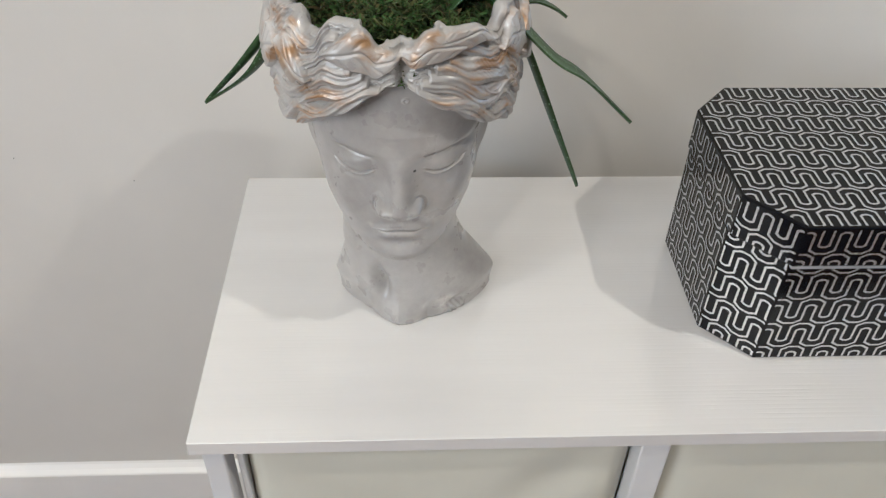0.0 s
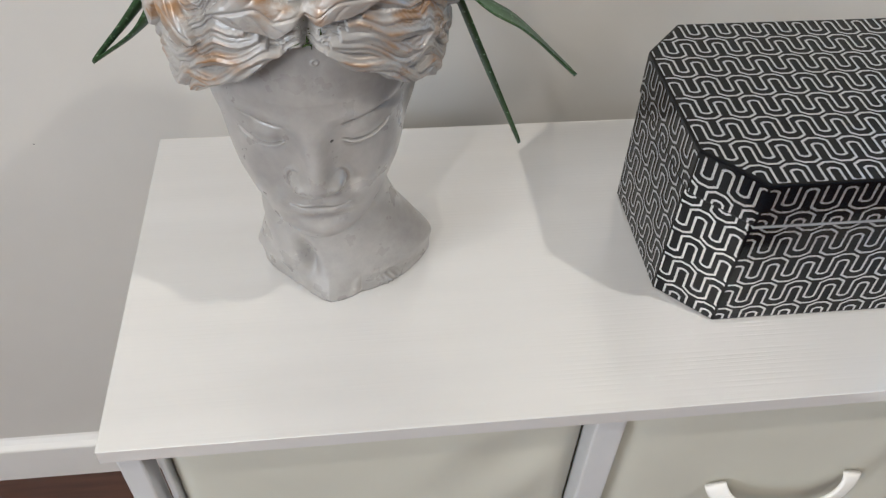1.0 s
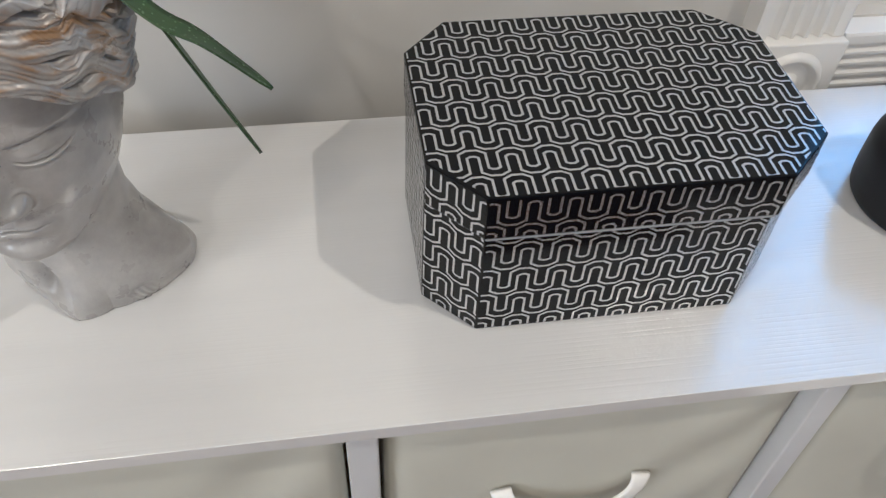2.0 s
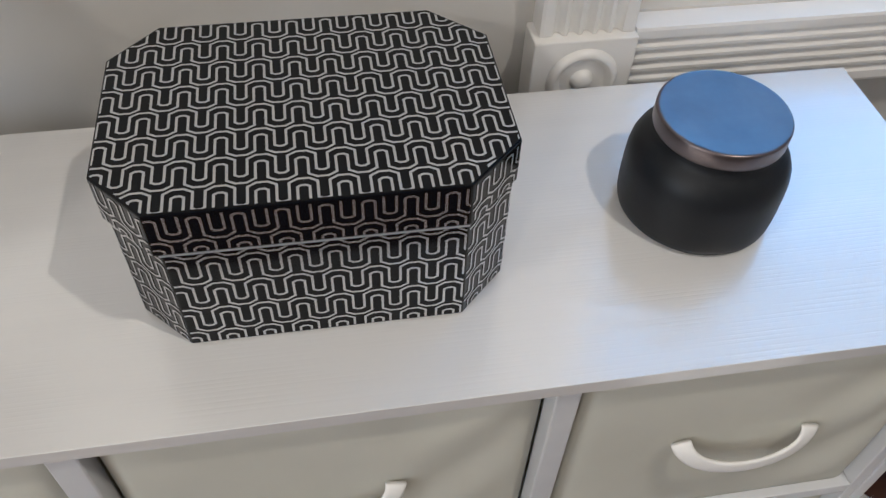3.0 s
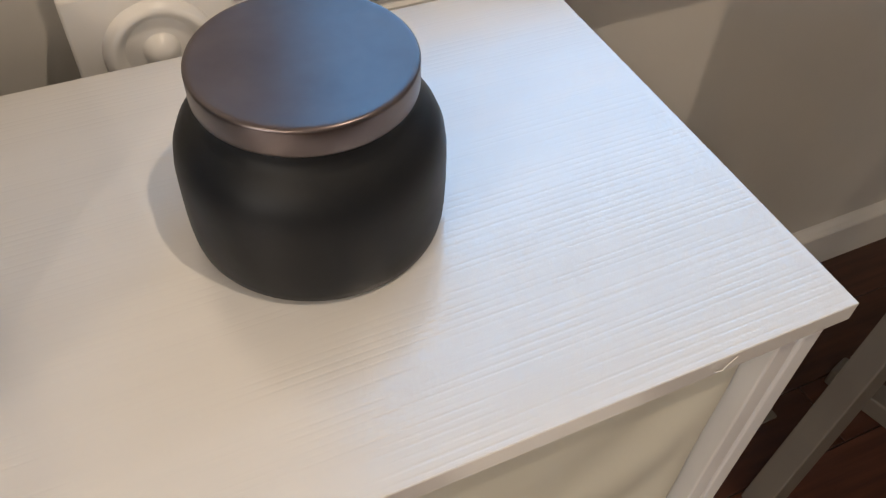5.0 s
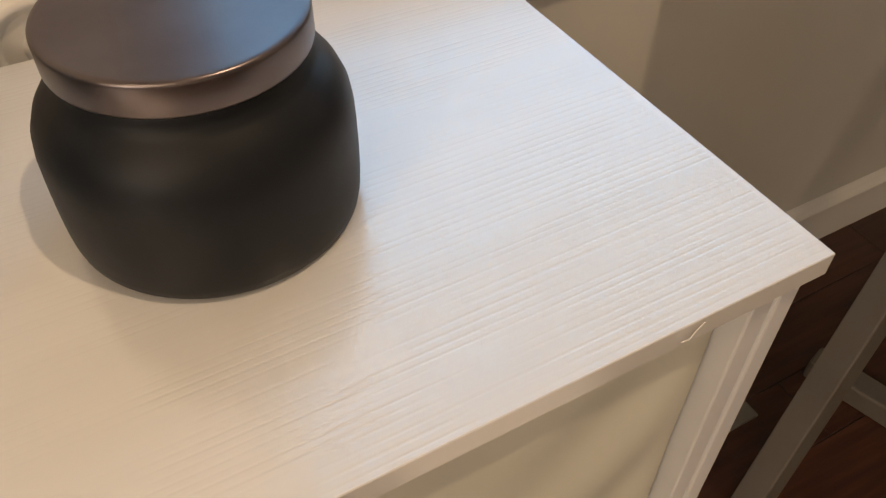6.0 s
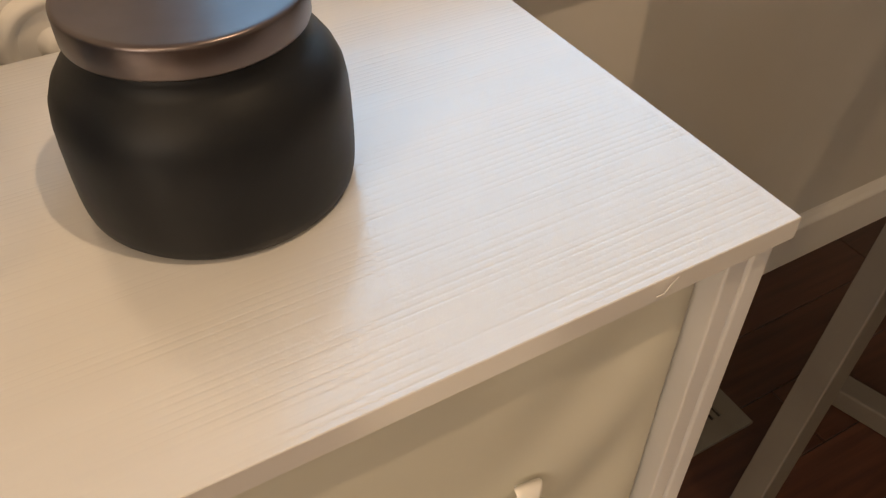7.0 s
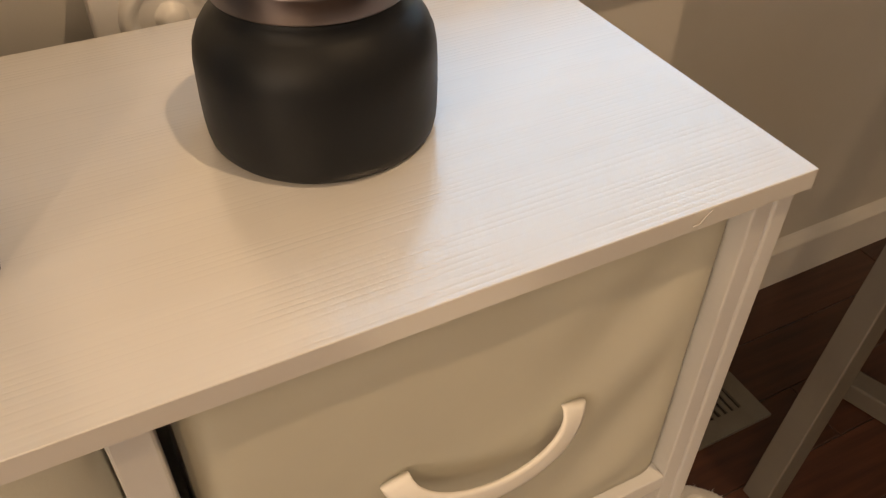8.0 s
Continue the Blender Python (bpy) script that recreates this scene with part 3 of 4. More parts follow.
    # mouth and chin
    seam = 0.1162 + 0.0004 * np.cos(ax * 330) - 5.0 * ax ** 2
    mw = step(0.0188, 0.0090, ax)
    d += 0.0013 * gauss(z, seam + 0.0028 - 0.05 * ax, 0.0021) * mw
    d += 0.0010 * gauss(z, seam + 0.0011, 0.0006) * mw
    d += 0.0030 * gauss(z, seam - 0.0042 + 0.06 * ax, 0.0036) * step(0.0165, 0.005, ax)
    d += -0.0018 * gauss(z, seam - 0.0004, 0.0007) * step(0.0190, 0.0155, ax)
    d += -0.0009 * gauss(ax, 0, 0.0022) * gauss(z, 0.1235, 0.0036)
    d += -0.0012 * gauss(ax, 0.0196, 0.0024) * gauss(z, 0.1150, 0.0036)
    d += -0.0022 * gauss(ax, 0, 0.016) * gauss(z, 0.1040, 0.0036)
    d += 0.0022 * gauss(ax, 0, 0.0145) * gauss(z, 0.0925, 0.0075)
    d += 0.0018 * gauss(ax, 0.033, 0.012) * gauss(z, 0.136, 0.014)
    bubble = np.hypot(x - 0.0050, z - 0.2170)
    d += 0.0006 * gauss(bubble, 0.0016, 0.0005)
    head = head + d * face
    # ears under the hair
    head = head + 0.0055 * gauss(ath, 1.50, 0.13) * gauss(z, 0.160, 0.020) - 0.003 * gauss(ath, 1.50, 0.05) * gauss(z, 0.162, 0.010)
    # soft union of head and neck
    k = 0.004
    h = np.clip(0.5 + 0.5 * (head - neck) / k, 0, 1)
    r = neck * (1 - h) + head * h + k * h * (1 - h)
    # hair: wavy locks that part over the brow and sweep back
    hem = [(0, .2360), (.07, .2290), (.18, .2180), (.34, .2100), (.55, .1985), (.9, .1835), (1.25, .1715), (1.5, .164), (1.9, .156), (2.5, .150), (3.15, .145)]
    line = sum(table(np.abs(ath + 0.035 * q), hem) for q in (-3, -2, -1, 0, 1, 2, 3)) / 7
    line = line + 0.0018 * np.sin(ath * 15 + 0.8 * np.sin(th * 3)) - 0.014 * step(1.35, 1.8, th) * step(2.6, 2.1, th)
    inside = step(line - 0.0015, line + 0.0045, z)
    thick = table(z, [(.14, .006), (.18, .0125), (.205, .0165), (.232, .0175), (.262, .0150)]) * (0.70 + 0.30 * step(0.0, 0.9, ath))
    thick = thick + 0.0045 * gauss(ath, 1.45, 0.35) * gauss(z, 0.212, 0.022)
    thick = thick + 0.0040 * gauss(ath, 1.12, 0.30) * gauss(z, 0.188, 0.016)
    sg = np.sign(th)
    wave = 0.35 + 0.65 * (0.5 + 0.5 * np.sin(ath * 3.7 + z * 83 + sg * 2.0))
    drift = 0.0024 * wave * np.sin(ath * 11.0 + z * 95 + 1.6 * np.sin(ath * 3.1 + z * 40) + sg * 1.7) + 0.0016 * np.sin(ath * 7.0 - z * 45 + sg * 0.5) \
        + 0.0006 * np.sin(ath * 31 - z * 230 + 1.3 * np.sin(ath * 9) + sg) + 0.0030 * np.sin(ath * 2.3 + z * 55) \
        + 0.0016 * np.sin(ath * 21 + z * 130 + 2.1 * np.sin(ath * 6.3 - z * 60 + sg)) * np.sin(ath * 8.3 - z * 160 + 1.9 * sg)
    flow = (z - line) * (1 - 0.15 * cy) + drift + 0.012 * gauss(ath, 0, 0.20)
    tiny = 2 * np.abs(np.sin(flow * math.pi / 0.0029 + 1.5 * np.sin(ath * 7))) - 1
    # wavy locks, one laid over the other, that start at the parting or behind the leaves
    pick = random.Random(23)
    smooth_hem = sum(table(np.abs(ath + 0.035 * q), hem) for q in (-3, -2, -1, 0, 1, 2, 3)) / 7
    lockh = np.zeros_like(r)
    strand = np.zeros_like(r)
    crest = np.zeros_like(r)
    for side_ in (-1, 1):
        for q in range(20):
            late = q >= 8
            rise = 0.0030 + (q % 10) * 0.0088 + pick.uniform(-0.0012, 0.0012)
            a0 = pick.uniform(0.45, 0.95) if late else 0.03 + 0.06 * q + pick.uniform(0, 0.06)
            a1 = a0 + pick.uniform(0.75, 1.25)
            half = pick.uniform(0.0050, 0.0072)
            phase = 0.55 * q + 1.4 * side_ + pick.uniform(-0.5, 0.5)
            freq = pick.uniform(11.5, 14.5)
            level = pick.uniform(0.72, 1.0)
            gold_ = pick.uniform(-0.25, 0.45)
            run_ = np.clip((ath - a0) / (a1 - a0), 0, 1)
            taper = np.sqrt(np.clip(np.sin(math.pi * np.clip(run_ * 0.82 + 0.16, 0, 1)), 0, 1)) * (run_ > 0) * (run_ < 1) * (sg == side_)
            mid = smooth_hem + rise * (0.50 + 0.50 * step(0.0, 0.75, ath)) + (0.0012 + 0.0030 * step(0.15, 0.7, ath)) * np.sin(freq * ath + phase) - 0.004 * run_ ** 2
            v = (z - mid) / half
            e = np.abs(v) / np.maximum(taper, 0.03)
            dome = np.sqrt(np.clip(1 - e ** 2, 0, 1)) * level * (0.25 + 0.75 * taper)
            over = dome > lockh
            strand = np.where(over, np.cos(v * 8.5 + 1.2 * np.sin(ath * 5 + phase)) * step(0.45, 0.85, taper), strand)
            crest = np.where(over, dome * (0.75 + gold_ * np.sin(ath * 6 + phase) + 0.5 * gold_), crest)
            lockh = np.maximum(lockh, dome)
    lock = (0.0054 * lockh - 0.0032 + 0.00040 * strand * step(0.3, 0.7, lockh) + 0.00012 * tiny * step(0.15, 0.3, ath)) * (1 - 0.35 * step(0.8, 1.4, ath)) * (1 - 0.6 * gauss(th, 0, 0.06))
    part_line = -0.006 * gauss(th, 0.04, 0.045) * step(0.222, 0.236, z)
    # crown of leaves round the rim
    leaves = np.zeros_like(r)
    veins = np.zeros_like(r)
    tone = np.zeros_like(r)
    # each leaf: bearing, height, half-length, half-height, slope
    crown = [(-0.22, .2510, .28, .0130, 0.0050), (0.23, .2540, .25, .0100, -0.0020), (0.50, .2590, .24, .0095, 0.003), (-0.80, .2370, .19, .0140, -0.005),
             (-1.16, .2310, .19, .0170, 0.006), (0.98, .2440, .20, .0150, -0.006), (1.36, .2360, .22, .0180, 0.006), (-1.60, .2360, .28, .0175, -0.006),
             (1.80, .240, .26, .016, -.005), (2.25, .241, .28, .015, .005), (-2.10, .241, .28, .015, .005), (2.75, .243, .30, .014, -.005), (-2.70, .243, .30, .014, -.005)]
    for c, zc, w, hgt, tilt in crown:
        dt = (th - c + math.pi) % (2 * math.pi) - math.pi
        u = dt / w
        v = (z - zc - tilt * u) / hgt
        e = np.abs(v) / np.clip((1 - np.clip(np.abs(u), 0, 1) ** 1.7) ** 1.1, 0.02, 1) + 4 * (np.abs(u) > 0.99)
        dome = 0.5 * step(1.0, 0.84, e) + 0.5 * np.sqrt(np.clip(1 - e ** 2, 0, 1))
        side = np.abs(np.sin((np.abs(v) * 1.3 - u * 2.6 * np.sign(tilt)) * 2.6)) ** 14
        rib = -0.0009 * gauss(v, 0.08 * np.sin(2 * u), 0.075) - 0.0005 * side * step(0.1, 0.25, np.abs(v)) + 0.0005 * gauss(e, 0.88, 0.08)
        over = dome > leaves
        veins = np.where(over, rib, veins)
        tone = np.where(over, step(-0.5, 0.7, u * np.sign(tilt) + 0.5 * v), tone)
        leaves = np.maximum(leaves, dome)
    lo = np.clip(leaves, 0, 1)
    on = step(0.02, 0.3, lo)
    hair = thick + lock * (1 - on) + part_line + 0.0060 * lo + veins * on
    r = r + inside * hair
    gild = inside * np.clip(0.20 * on + (0.12 + 0.62 * crest + 0.10 * strand) * (1 - on) + 0.22 * on + 0.38 * tone * on + 150 * veins * on, 0, 1)
    # scalloped rim
    top = 0.2500 + 0.0 * th
    for c, up, w in ((-0.36, .0190, .21), (0.40, .0170, .27), (0.98, .0230, .17), (-1.02, .0170, .28), (1.6, .012, .22), (-1.65, .010, .25), (2.2, .010, .3), (-2.2, .010, .3), (2.8, .012, .3), (-2.8, .012, .3)):
        dt = (th - c + math.pi) % (2 * math.pi) - math.pi
        top = np.maximum(top, 0.2500 + 0.55 * up * step(0, 1, np.clip(1.25 * (1 - (dt / (1.15 * w)) ** 2), 0, 1)))
    zz = np.where(z > 0.2, 0.2 + (z - 0.2) * (top - 0.2) / (RIM - 0.2), z + 0 * th)
    X = HX + r * sx + 0.0120 * step(0.075, 0.018, z)
    Y = HY - r * cy
    rows = [np.stack([X[i], Y[i], zz[i]], 1) for i in range(len(z))]
    gl = [gild[i] for i in range(len(z))]
    # round over the rim, down the inside to the soil
    ro = r[-1]
    for dr, dz in ((0.0022, 0.0012), (0.0050, 0.0008), (0.0070, -0.0020), (0.0080, -0.008), (0.0085, -0.030)):
        rr = ro - dr - 0.002
        rows.append(np.stack([HX + rr * sx[0], HY - rr * cy[0], top[0] + dz], 1))
        gl.append(gild[-1] * 0.5)
    ground = [np.stack([HX + 0.0120 + r[0] * q * sx[0], HY - r[0] * q * cy[0], np.zeros(NT)], 1) for q in (0.02, 0.5, 0.97)]
    rows = ground + rows
    gl = [np.zeros(NT)] * 3 + gl
    verts = np.concatenate(rows)
    n = len(rows)
    i, j = np.meshgrid(np.arange(n - 1), np.arange(NT), indexing="ij")
    j2 = (j + 1) % NT
    faces = np.stack([i * NT + j, i * NT + j2, (i + 1) * NT + j2, (i + 1) * NT + j], -1).reshape(-1, 4)
    me = bpy.data.meshes.new("head_planter")
    me.from_pydata(verts.tolist(), [], faces.tolist() + [list(range((n - 1) * NT, n * NT)), list(range(NT))[::-1]])
    at = me.attributes.new("gild", "FLOAT", "POINT")
    at.data.foreach_set("value", np.concatenate(gl).astype(np.float32))
    me.materials.append(CEMENT)
    me.shade_smooth()
    ob = new("head_planter", me)
    ob.location = (0, 0, TOP + 0.0003)
    return tagged(ob, "grey cement head-shaped planter with gilded wavy hair", "planter")


head_planter()

# cement: grey body, highs pale from rubbing and painted-in gloss, worn gilding on the locks
cb = CEMENT.node_tree.nodes["Principled BSDF"]
blot = noise_tex(CEMENT, 22, (1, 1, 1), 6, 0.65)
rub = node(CEMENT, "Math")
rub.operation = "ADD"
rubs = node(CEMENT, "Math")
rubs.operation = "MULTIPLY_ADD"
rubs.inputs[1].default_value, rubs.inputs[2].default_value = 0.4, -0.2
wire(CEMENT, noise_tex(CEMENT, 110, (1, 1, 1), 6, 0.7), rubs.inputs[0])
wire(CEMENT, blot, rub.inputs[0])
wire(CEMENT, rubs.outputs[0], rub.inputs[1])
stone = ramp(CEMENT, rub.outputs[0], 0.30, 0.72, (0.29, 0.281, 0.272), (0.43, 0.417, 0.403))
attr = node(CEMENT, "Attribute")
attr.attribute_name = "gild"
patch = ramp(CEMENT, noise_tex(CEMENT, 42, (1, 1, 1.6), 5), 0.44, 0.60)
high = ramp(CEMENT, attr.outputs["Fac"], 0.34, 0.64)
both = node(CEMENT, "Math")
both.operation = "MULTIPLY"
wire(CEMENT, patch, both.inputs[0])
wire(CEMENT, high, both.inputs[1])
# paler crests: rubbed white, with the ridges' gloss put into the colour
rub_gloss = node(CEMENT, "Mix")
rub_gloss.data_type = "RGBA"
rub_gloss.inputs[7].default_value = (0.66, 0.65, 0.64, 1)
wire(CEMENT, ramp(CEMENT, attr.outputs["Fac"], 0.50, 0.9, (0, 0, 0), (0.8, 0.8, 0.8)), rub_gloss.inputs[0])
wire(CEMENT, stone, rub_gloss.inputs[6])
gold = node(CEMENT, "Mix")
gold.data_type = "RGBA"
gold.inputs[7].default_value = (0.36, 0.220, 0.100, 1)
wire(CEMENT, both.outputs[0], gold.inputs[0])
wire(CEMENT, rub_gloss.outputs[2], gold.inputs[6])
far = node(CEMENT, "VectorMath")
far.operation = "DISTANCE"
far.inputs[1].default_value = (0.1532, 0.0780 * 0.15, 0.1658)
wire(CEMENT, coords(CEMENT, (1, 0.15, 1)), far.inputs[0])
fleck = node(CEMENT, "Mix")
fleck.data_type = "RGBA"
fleck.inputs[6].default_value = (0.02, 0.02, 0.02, 1)
near = node(CEMENT, "Math")
near.operation = "MULTIPLY"
near.inputs[1].default_value = 400
wire(CEMENT, far.outputs["Value"], near.inputs[0])
wire(CEMENT, ramp(CEMENT, near.outputs[0], 0.36, 0.44), fleck.inputs[0])
wire(CEMENT, gold.outputs[2], fleck.inputs[7])
wire(CEMENT, fleck.outputs[2], cb.inputs["Base Color"])
shine = node(CEMENT, "Math")
shine.operation = "MULTIPLY"
shine.inputs[1].default_value = 0.40
wire(CEMENT, both.outputs[0], shine.inputs[0])
wire(CEMENT, shine.outputs[0], cb.inputs["Metallic"])
gloss(CEMENT, noise_tex(CEMENT, 60), 0.3, 0.7, 0.24, 0.40)
b1 = bump(CEMENT, noise_tex(CEMENT, 260, (1, 1, 1), 5), 0.35, 0.0004)
bump(CEMENT, noise_tex(CEMENT, 40, (1, 1, 1), 4), 0.4, 0.0010, b1)

# ---- moss in the planter ----
rnd = random.Random(11)
verts, faces = [], []


def tuft(base, tip, width, bend=0.003):
    side = Vector((rnd.uniform(-1, 1), rnd.uniform(-1, 1), rnd.uniform(-0.3, 0.3))).normalized() * width
    mid = (base + tip) / 2 + Vector((rnd.uniform(-1, 1), rnd.uniform(-1, 1), rnd.uniform(-0.5, 1))) * bend
    k = len(verts)
    verts.extend([base - side, base + side, mid + side * 0.8, mid - side * 0.8, tip])
    faces.extend([(k, k + 1, k + 2, k + 3), (k + 3, k + 2, k + 4)])


MZ = TOP + 0.231
for i in range(17000):
    ang, q = rnd.uniform(0, 2 * math.pi), math.sqrt(rnd.random())
    x = HX + 0.063 * q * math.cos(ang)
    y = HY - 0.004 + 0.066 * q * math.sin(ang)
    z = MZ + 0.010 * (1 - q ** 3) + 0.017 * noise.noise((x * 85, y * 85, 1.7))
    base = Vector((x, y, z))
    tip = base + Vector((rnd.uniform(-1, 1), rnd.uniform(-1, 1), rnd.uniform(-0.2, 0.7))) * rnd.uniform(0.006, 0.015)
    tuft(base, tip, rnd.uniform(0.0005, 0.0013), 0.006)
k = len(verts)
verts.append(Vector((HX, HY, MZ + 0.004)))
for i in range(64):
    a = 2 * math.pi * i / 64
    verts.append(Vector((HX + 0.065 * math.cos(a), HY - 0.002 + 0.068 * math.sin(a), MZ - 0.004)))
for i in range(64):
    faces.append((k, k + 1 + i, k + 1 + (i + 1) % 64))
me = bpy.data.meshes.new("moss")
me.from_pydata([tuple(v) for v in verts], [], faces)
me.materials.append(MOSS)
tagged(new("moss", me), "tangled dark green and brown moss filling the planter", "moss", kind="stuff")
geo = node(MOSS, "NewGeometry")
r = node(MOSS, "ValToRGB")
r.color_ramp.elements[0].color = (0.020, 0.020, 0.007, 1)
r.color_ramp.elements[1].color = (0.10, 0.075, 0.028, 1)
e = r.color_ramp.elements.new(0.6)
e.color = (0.045, 0.105, 0.016, 1)
wire(MOSS, geo.outputs["Random Per Island"], r.inputs[0])
wire(MOSS, r.outputs[0], MOSS.node_tree.nodes["Principled BSDF"].inputs["Base Color"])

# ---- the trailing aloe ----
spots = node(LEAF, "TexVoronoi", Scale=330.0)
wire(LEAF, coords(LEAF, (1, 1, 1)), spots.inputs["Vector"])
lm = node(LEAF, "Mix")
lm.data_type = "RGBA"
lm.inputs[7].default_value = (0.30, 0.42, 0.24, 1)
wire(LEAF, ramp(LEAF, spots.outputs["Distance"], 0.12, 0.26, (0.75,) * 3, (0, 0, 0)), lm.inputs[0])
wire(LEAF, ramp(LEAF, noise_tex(LEAF, 25), 0.3, 0.7, (0.012, 0.038, 0.010), (0.042, 0.092, 0.022)), lm.inputs[6])
wire(LEAF, lm.outputs[2], LEAF.node_tree.nodes["Principled BSDF"].inputs["Base Color"])
bump(LEAF, noise_tex(LEAF, 180, (1, 1, 1), 3), 0.3, 0.0004)

plant = empty("aloe_plant", (HX, HY, TOP + 0.22), "green aloe with long drooping speckled leaves in planter", "plant")
DRYTIP = mottled("dry_leaf_tip", (0.32, 0.17, 0.04), (0.22, 0.12, 0.03), 0.6, 200, 300, 0.2)


def leaf(points, width, thick=0.0022, curl=0.35):
    """A fleshy tapered leaf along a smooth line through the points."""
    pts = [Vector((p[0], p[1], p[2] + TOP)) for p in points]
    ext = [pts[0] * 2 - pts[1]] + pts + [pts[-1] * 2 - pts[-2]]
    line = []
    for i in range(1, len(ext) - 2):
        p0, p1, p2, p3 = ext[i - 1:i + 3]
        for k in range(14):
            t = k / 14
            line.append(0.5 * ((2 * p1) + (p2 - p0) * t + (2 * p0 - 5 * p1 + 4 * p2 - p3) * t * t + (3 * p1 - p0 - 3 * p2 + p3) * t ** 3))
    line.append(pts[-1])
    bm = bmesh.new()
    rings = []
    n = len(line)
    for i, c in enumerate(line):
        d = (line[min(n - 1, i + 1)] - line[max(0, i - 1)]).normalized()
        side = d.cross(Vector((0, 0, 1)))
        side = side.normalized() if side.length > 0.05 else Vector((1, 0, 0))
        side = (side * 0.85 + Vector((0.35, -0.2, 0))).normalized()
        side = (side - d * side.dot(d)).normalized()
        up = side.cross(d).normalized()
        s = i / (n - 1)
        w = width * (0.95 + 0.1 * s) * (1 - 0.35 * step(0.72, 0.97, s)) * max(0.0, 1 - s ** 24) ** 0.7 + 0.0004
        th_ = thick * (1 - 0.45 * s) + 0.0003
        ring = []
        for u, v in ((-1, 0.30), (-0.55, 0.02), (0, -curl * 0.35), (0.55, 0.02), (1, 0.30), (0.6, -0.75), (0, -1.15), (-0.6, -0.75)):
            ring.append(bm.verts.new(c + side * u * w / 2 + up * v * th_))
        rings.append(ring)
    for a, b in zip(rings, rings[1:]):
        for k in range(8):
            bm.faces.new((a[k], a[(k + 1) % 8], b[(k + 1) % 8], b[k]))
    bm.faces.new(rings[0][::-1])
    bm.faces.new(rings[-1])
    ob = part("leaf", bm, LEAF, None, smooth=True)
    ob.parent = plant
    ob.location = -plant.location
    return ob


leaf([(.165, .150, .228), (.195, .152, .256), (.2149, .152, .2352), (.2281, .152, .2080), (.2404, .152, .1789), (.2536, .152, .1475), (.2750, .1523, .0983)], 0.0150)
leaf([(.160, .140, .228), (.188, .136, .257), (.2101, .130, .2452), (.2384, .118, .2217), (.2601, .113, .2091), (.2914, .1079, .1811)], 0.0185)
leaf([(.130, .160, .228), (.095, .172, .258), (.0738, .180, .2275), (.0565, .190, .2049), (.0333, .197, .1757), (-.0006, .2042, .1387)], 0.0135)
leaf([(.120, .165, .228), (.090, .174, .252), (.0691, .180, .2177), (.0561, .190, .1945), (.0359, .198, .1662), (.0000, .2045, .1392)], 0.0120)
leaf([(.165, .165, .228), (.195, .178, .250), (.2189, .185, .2290), (.2359, .185, .2281), (.2499, .185, .2223), (.2582, .1853, .2163)], 0.0100)
leaf([(.140, .165, .228), (.120, .175, .262), (.092, .190, .272), (.065, .205, .262), (.048, .215, .240)], 0.0110)
leaf([(.150, .175, .228), (.165, .195, .256), (.185, .215, .264), (.205, .235, .252)], 0.0110)
leaf([(.150, .150, .230), (.168, .150, .252), (.192, .152, .248), (.210, .160, .232)], 0.0120)

# ---- white fur rug beside the dresser ----
verts, faces = [], []
rnd = random.Random(5)
RX0, RX1, RY0, RY1 = 0.93, 1.210, -0.62, 0.132


def pile(x, y):
    """Height of the fur, falling off in a rounded, uneven edge."""
    wob_ = 0.010 * noise.noise((x * 22, y * 22, 3.0))
    dx, dy = min(x - RX0, RX1 - x), min(y - RY0, RY1 - y)
    c = 0.05
    e = min(dx, dy) if dx > c or dy > c else c - math.hypot(c - min(dx, c), c - min(dy, c))
    e += wob_
    return -1 if e < 0 else 0.020 * math.sqrt(min(1.0, e / 0.025)) + 0.003 * noise.noise((x * 60, y * 60, 8.0))


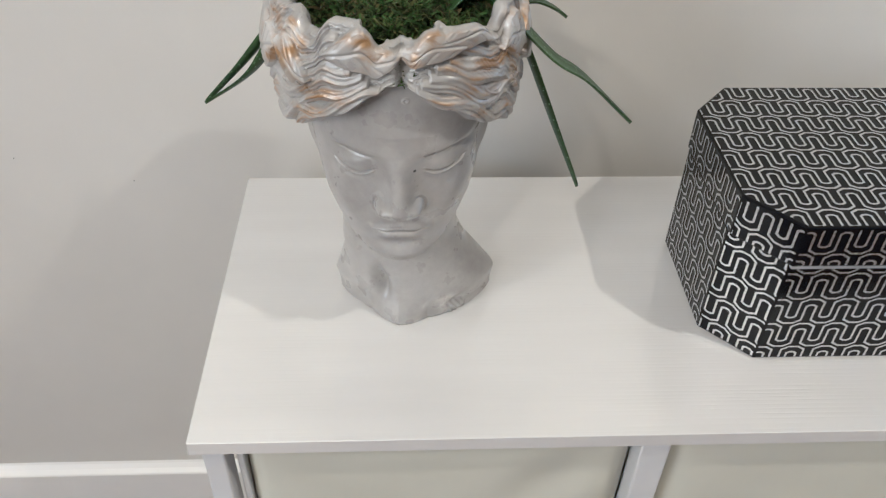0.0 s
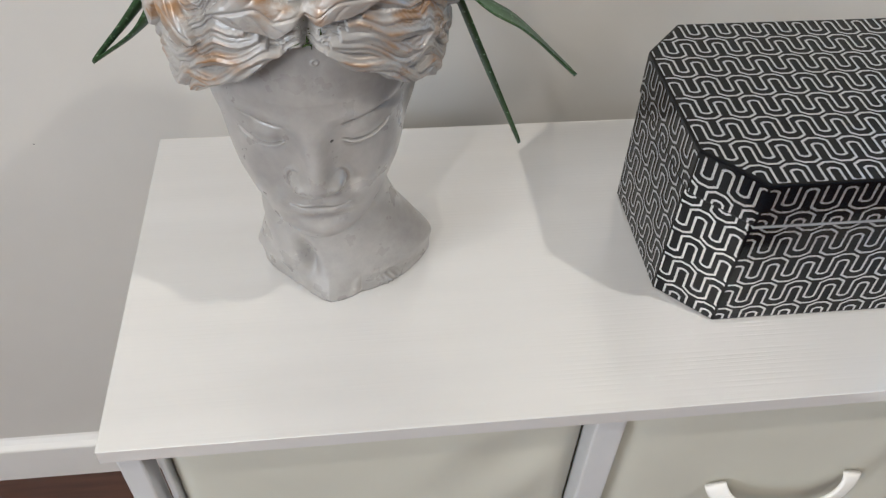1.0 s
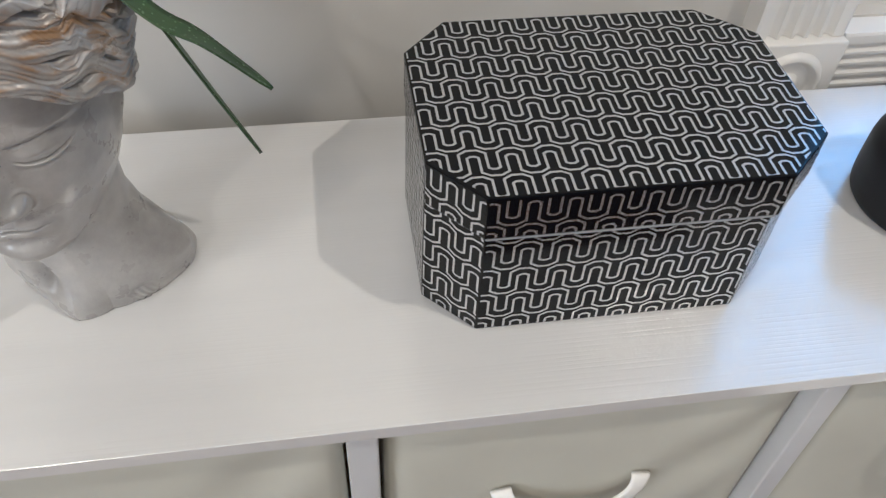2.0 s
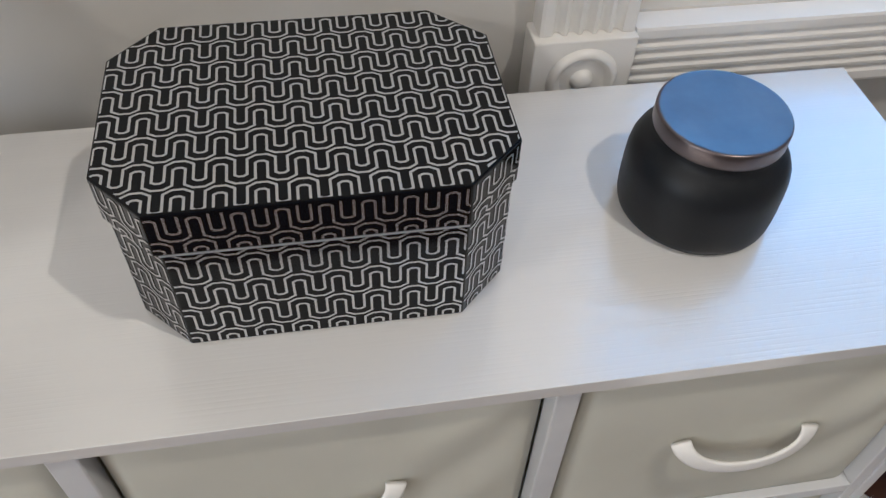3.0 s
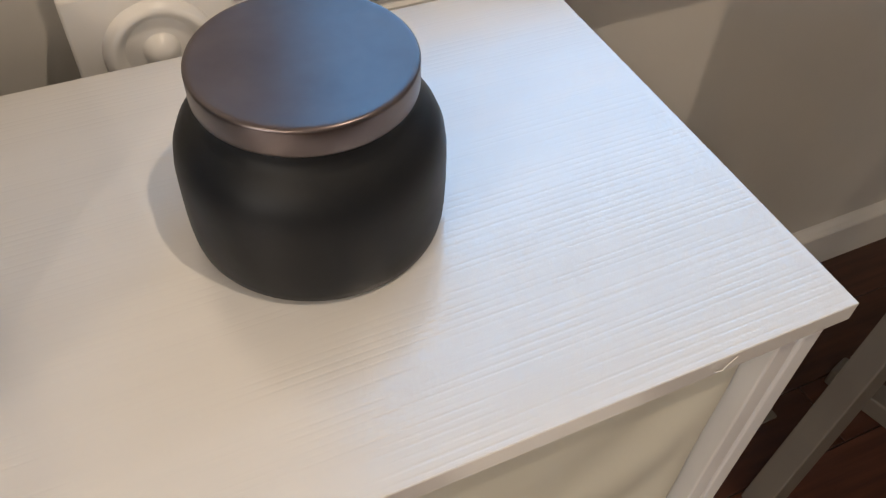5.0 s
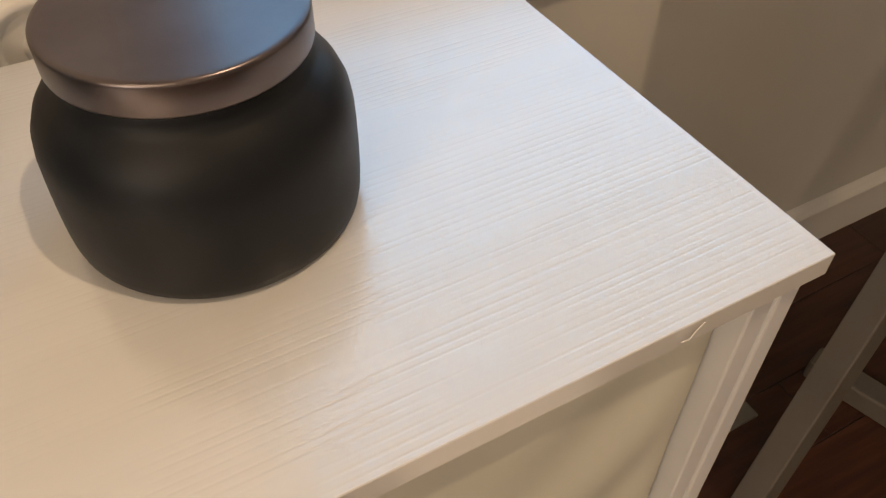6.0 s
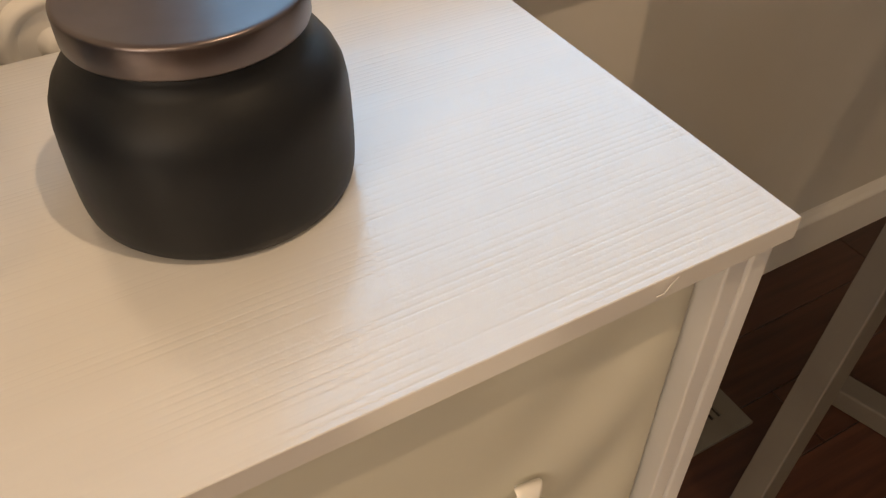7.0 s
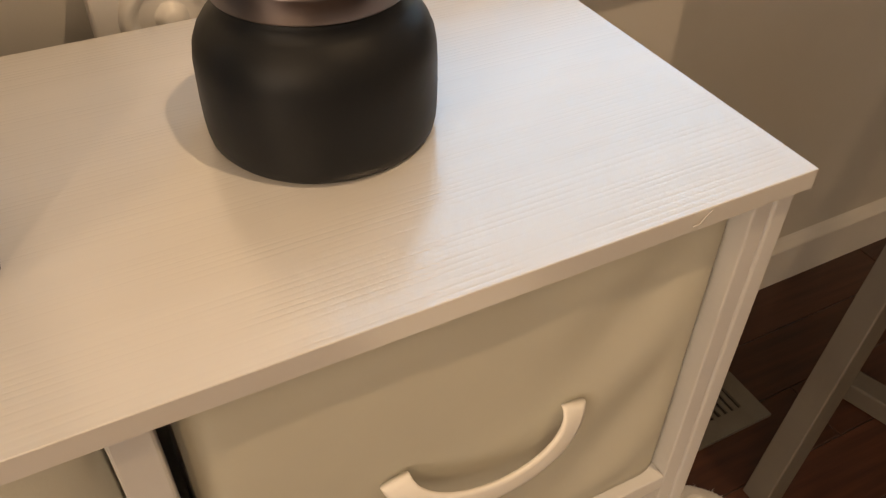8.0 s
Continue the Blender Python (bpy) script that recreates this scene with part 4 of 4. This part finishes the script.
NX, NY = 112, 300
idx = {}
for j in range(NY + 1):
    for i in range(NX + 1):
        x, y = RX0 + (RX1 - RX0) * i / NX, RY0 + (RY1 - RY0) * j / NY
        idx[i, j] = len(verts)
        verts.append(Vector((x, y, max(0.001, pile(x, y)))))
for j in range(NY):
    for i in range(NX):
        q = (idx[i, j], idx[i + 1, j], idx[i + 1, j + 1], idx[i, j + 1])
        if max(verts[k].z for k in q) > 0.0015:
            faces.append(q)
for i in range(15000):
    x, y = rnd.uniform(RX0, RX1), rnd.uniform(RY0 + 0.3, RY1)
    hgt = pile(x, y)
    if hgt < 0:
        continue
    base = Vector((x, y, max(0.001, hgt - 0.004)))
    tip = base + Vector((rnd.uniform(-1, 1) * 0.004, rnd.uniform(-1, 1) * 0.004, rnd.uniform(0.001, 0.005)))
    tuft(base, tip, rnd.uniform(0.0003, 0.0007))
me = bpy.data.meshes.new("fur_rug")
me.from_pydata([tuple(v) for v in verts], [], faces)
me.materials.append(RUGMAT)
tagged(new("fur_rug", me), "white shaggy fur rug on the wooden floor", "rug")
# ---- planks of the floor ----
floor = bpy.data.objects["floor"]
PW = 0.085
plank_meshes = {}
rnd = random.Random(4)


def plank_mesh(length):
    key = round(length, 2)
    if key not in plank_meshes:
        bm = block(0.0008, key - 0.0008, 0.0006, PW - 0.0006, -0.004, 0.0, 0.0008, 1)
        me = bpy.data.meshes.new("plank")
        bm.to_mesh(me)
        bm.free()
        me.materials.append(WOOD)
        plank_meshes[key] = me
    return plank_meshes[key]


row = 0
y = WALL - PW
while y > FY:
    x = LX - rnd.choice((0.0, 0.3, 0.6, 0.9))
    while x < RX:
        ln = rnd.choice((0.6, 0.9, 1.2))
        if y > -0.75:
            p = new("plank", plank_mesh(ln))
            p.parent = floor
            p.location = (x, y, 0)
        x += ln
    y -= PW
bm = bmesh.new()
yy = [WALL - PW * (k + 1) for k in range(60) if FY < WALL - PW * (k + 1) <= -0.75]
for y in yy:
    x = LX
    while x < RX:
        ln = rnd.choice((0.6, 0.9, 1.2))
        add_block(bm, x + 0.0008, min(RX, x + ln) - 0.0008, y + 0.0006, y + PW - 0.0006, -0.004, 0.0)
        x += ln
tagged(part("planks", bm, WOOD, floor), kind="stuff")
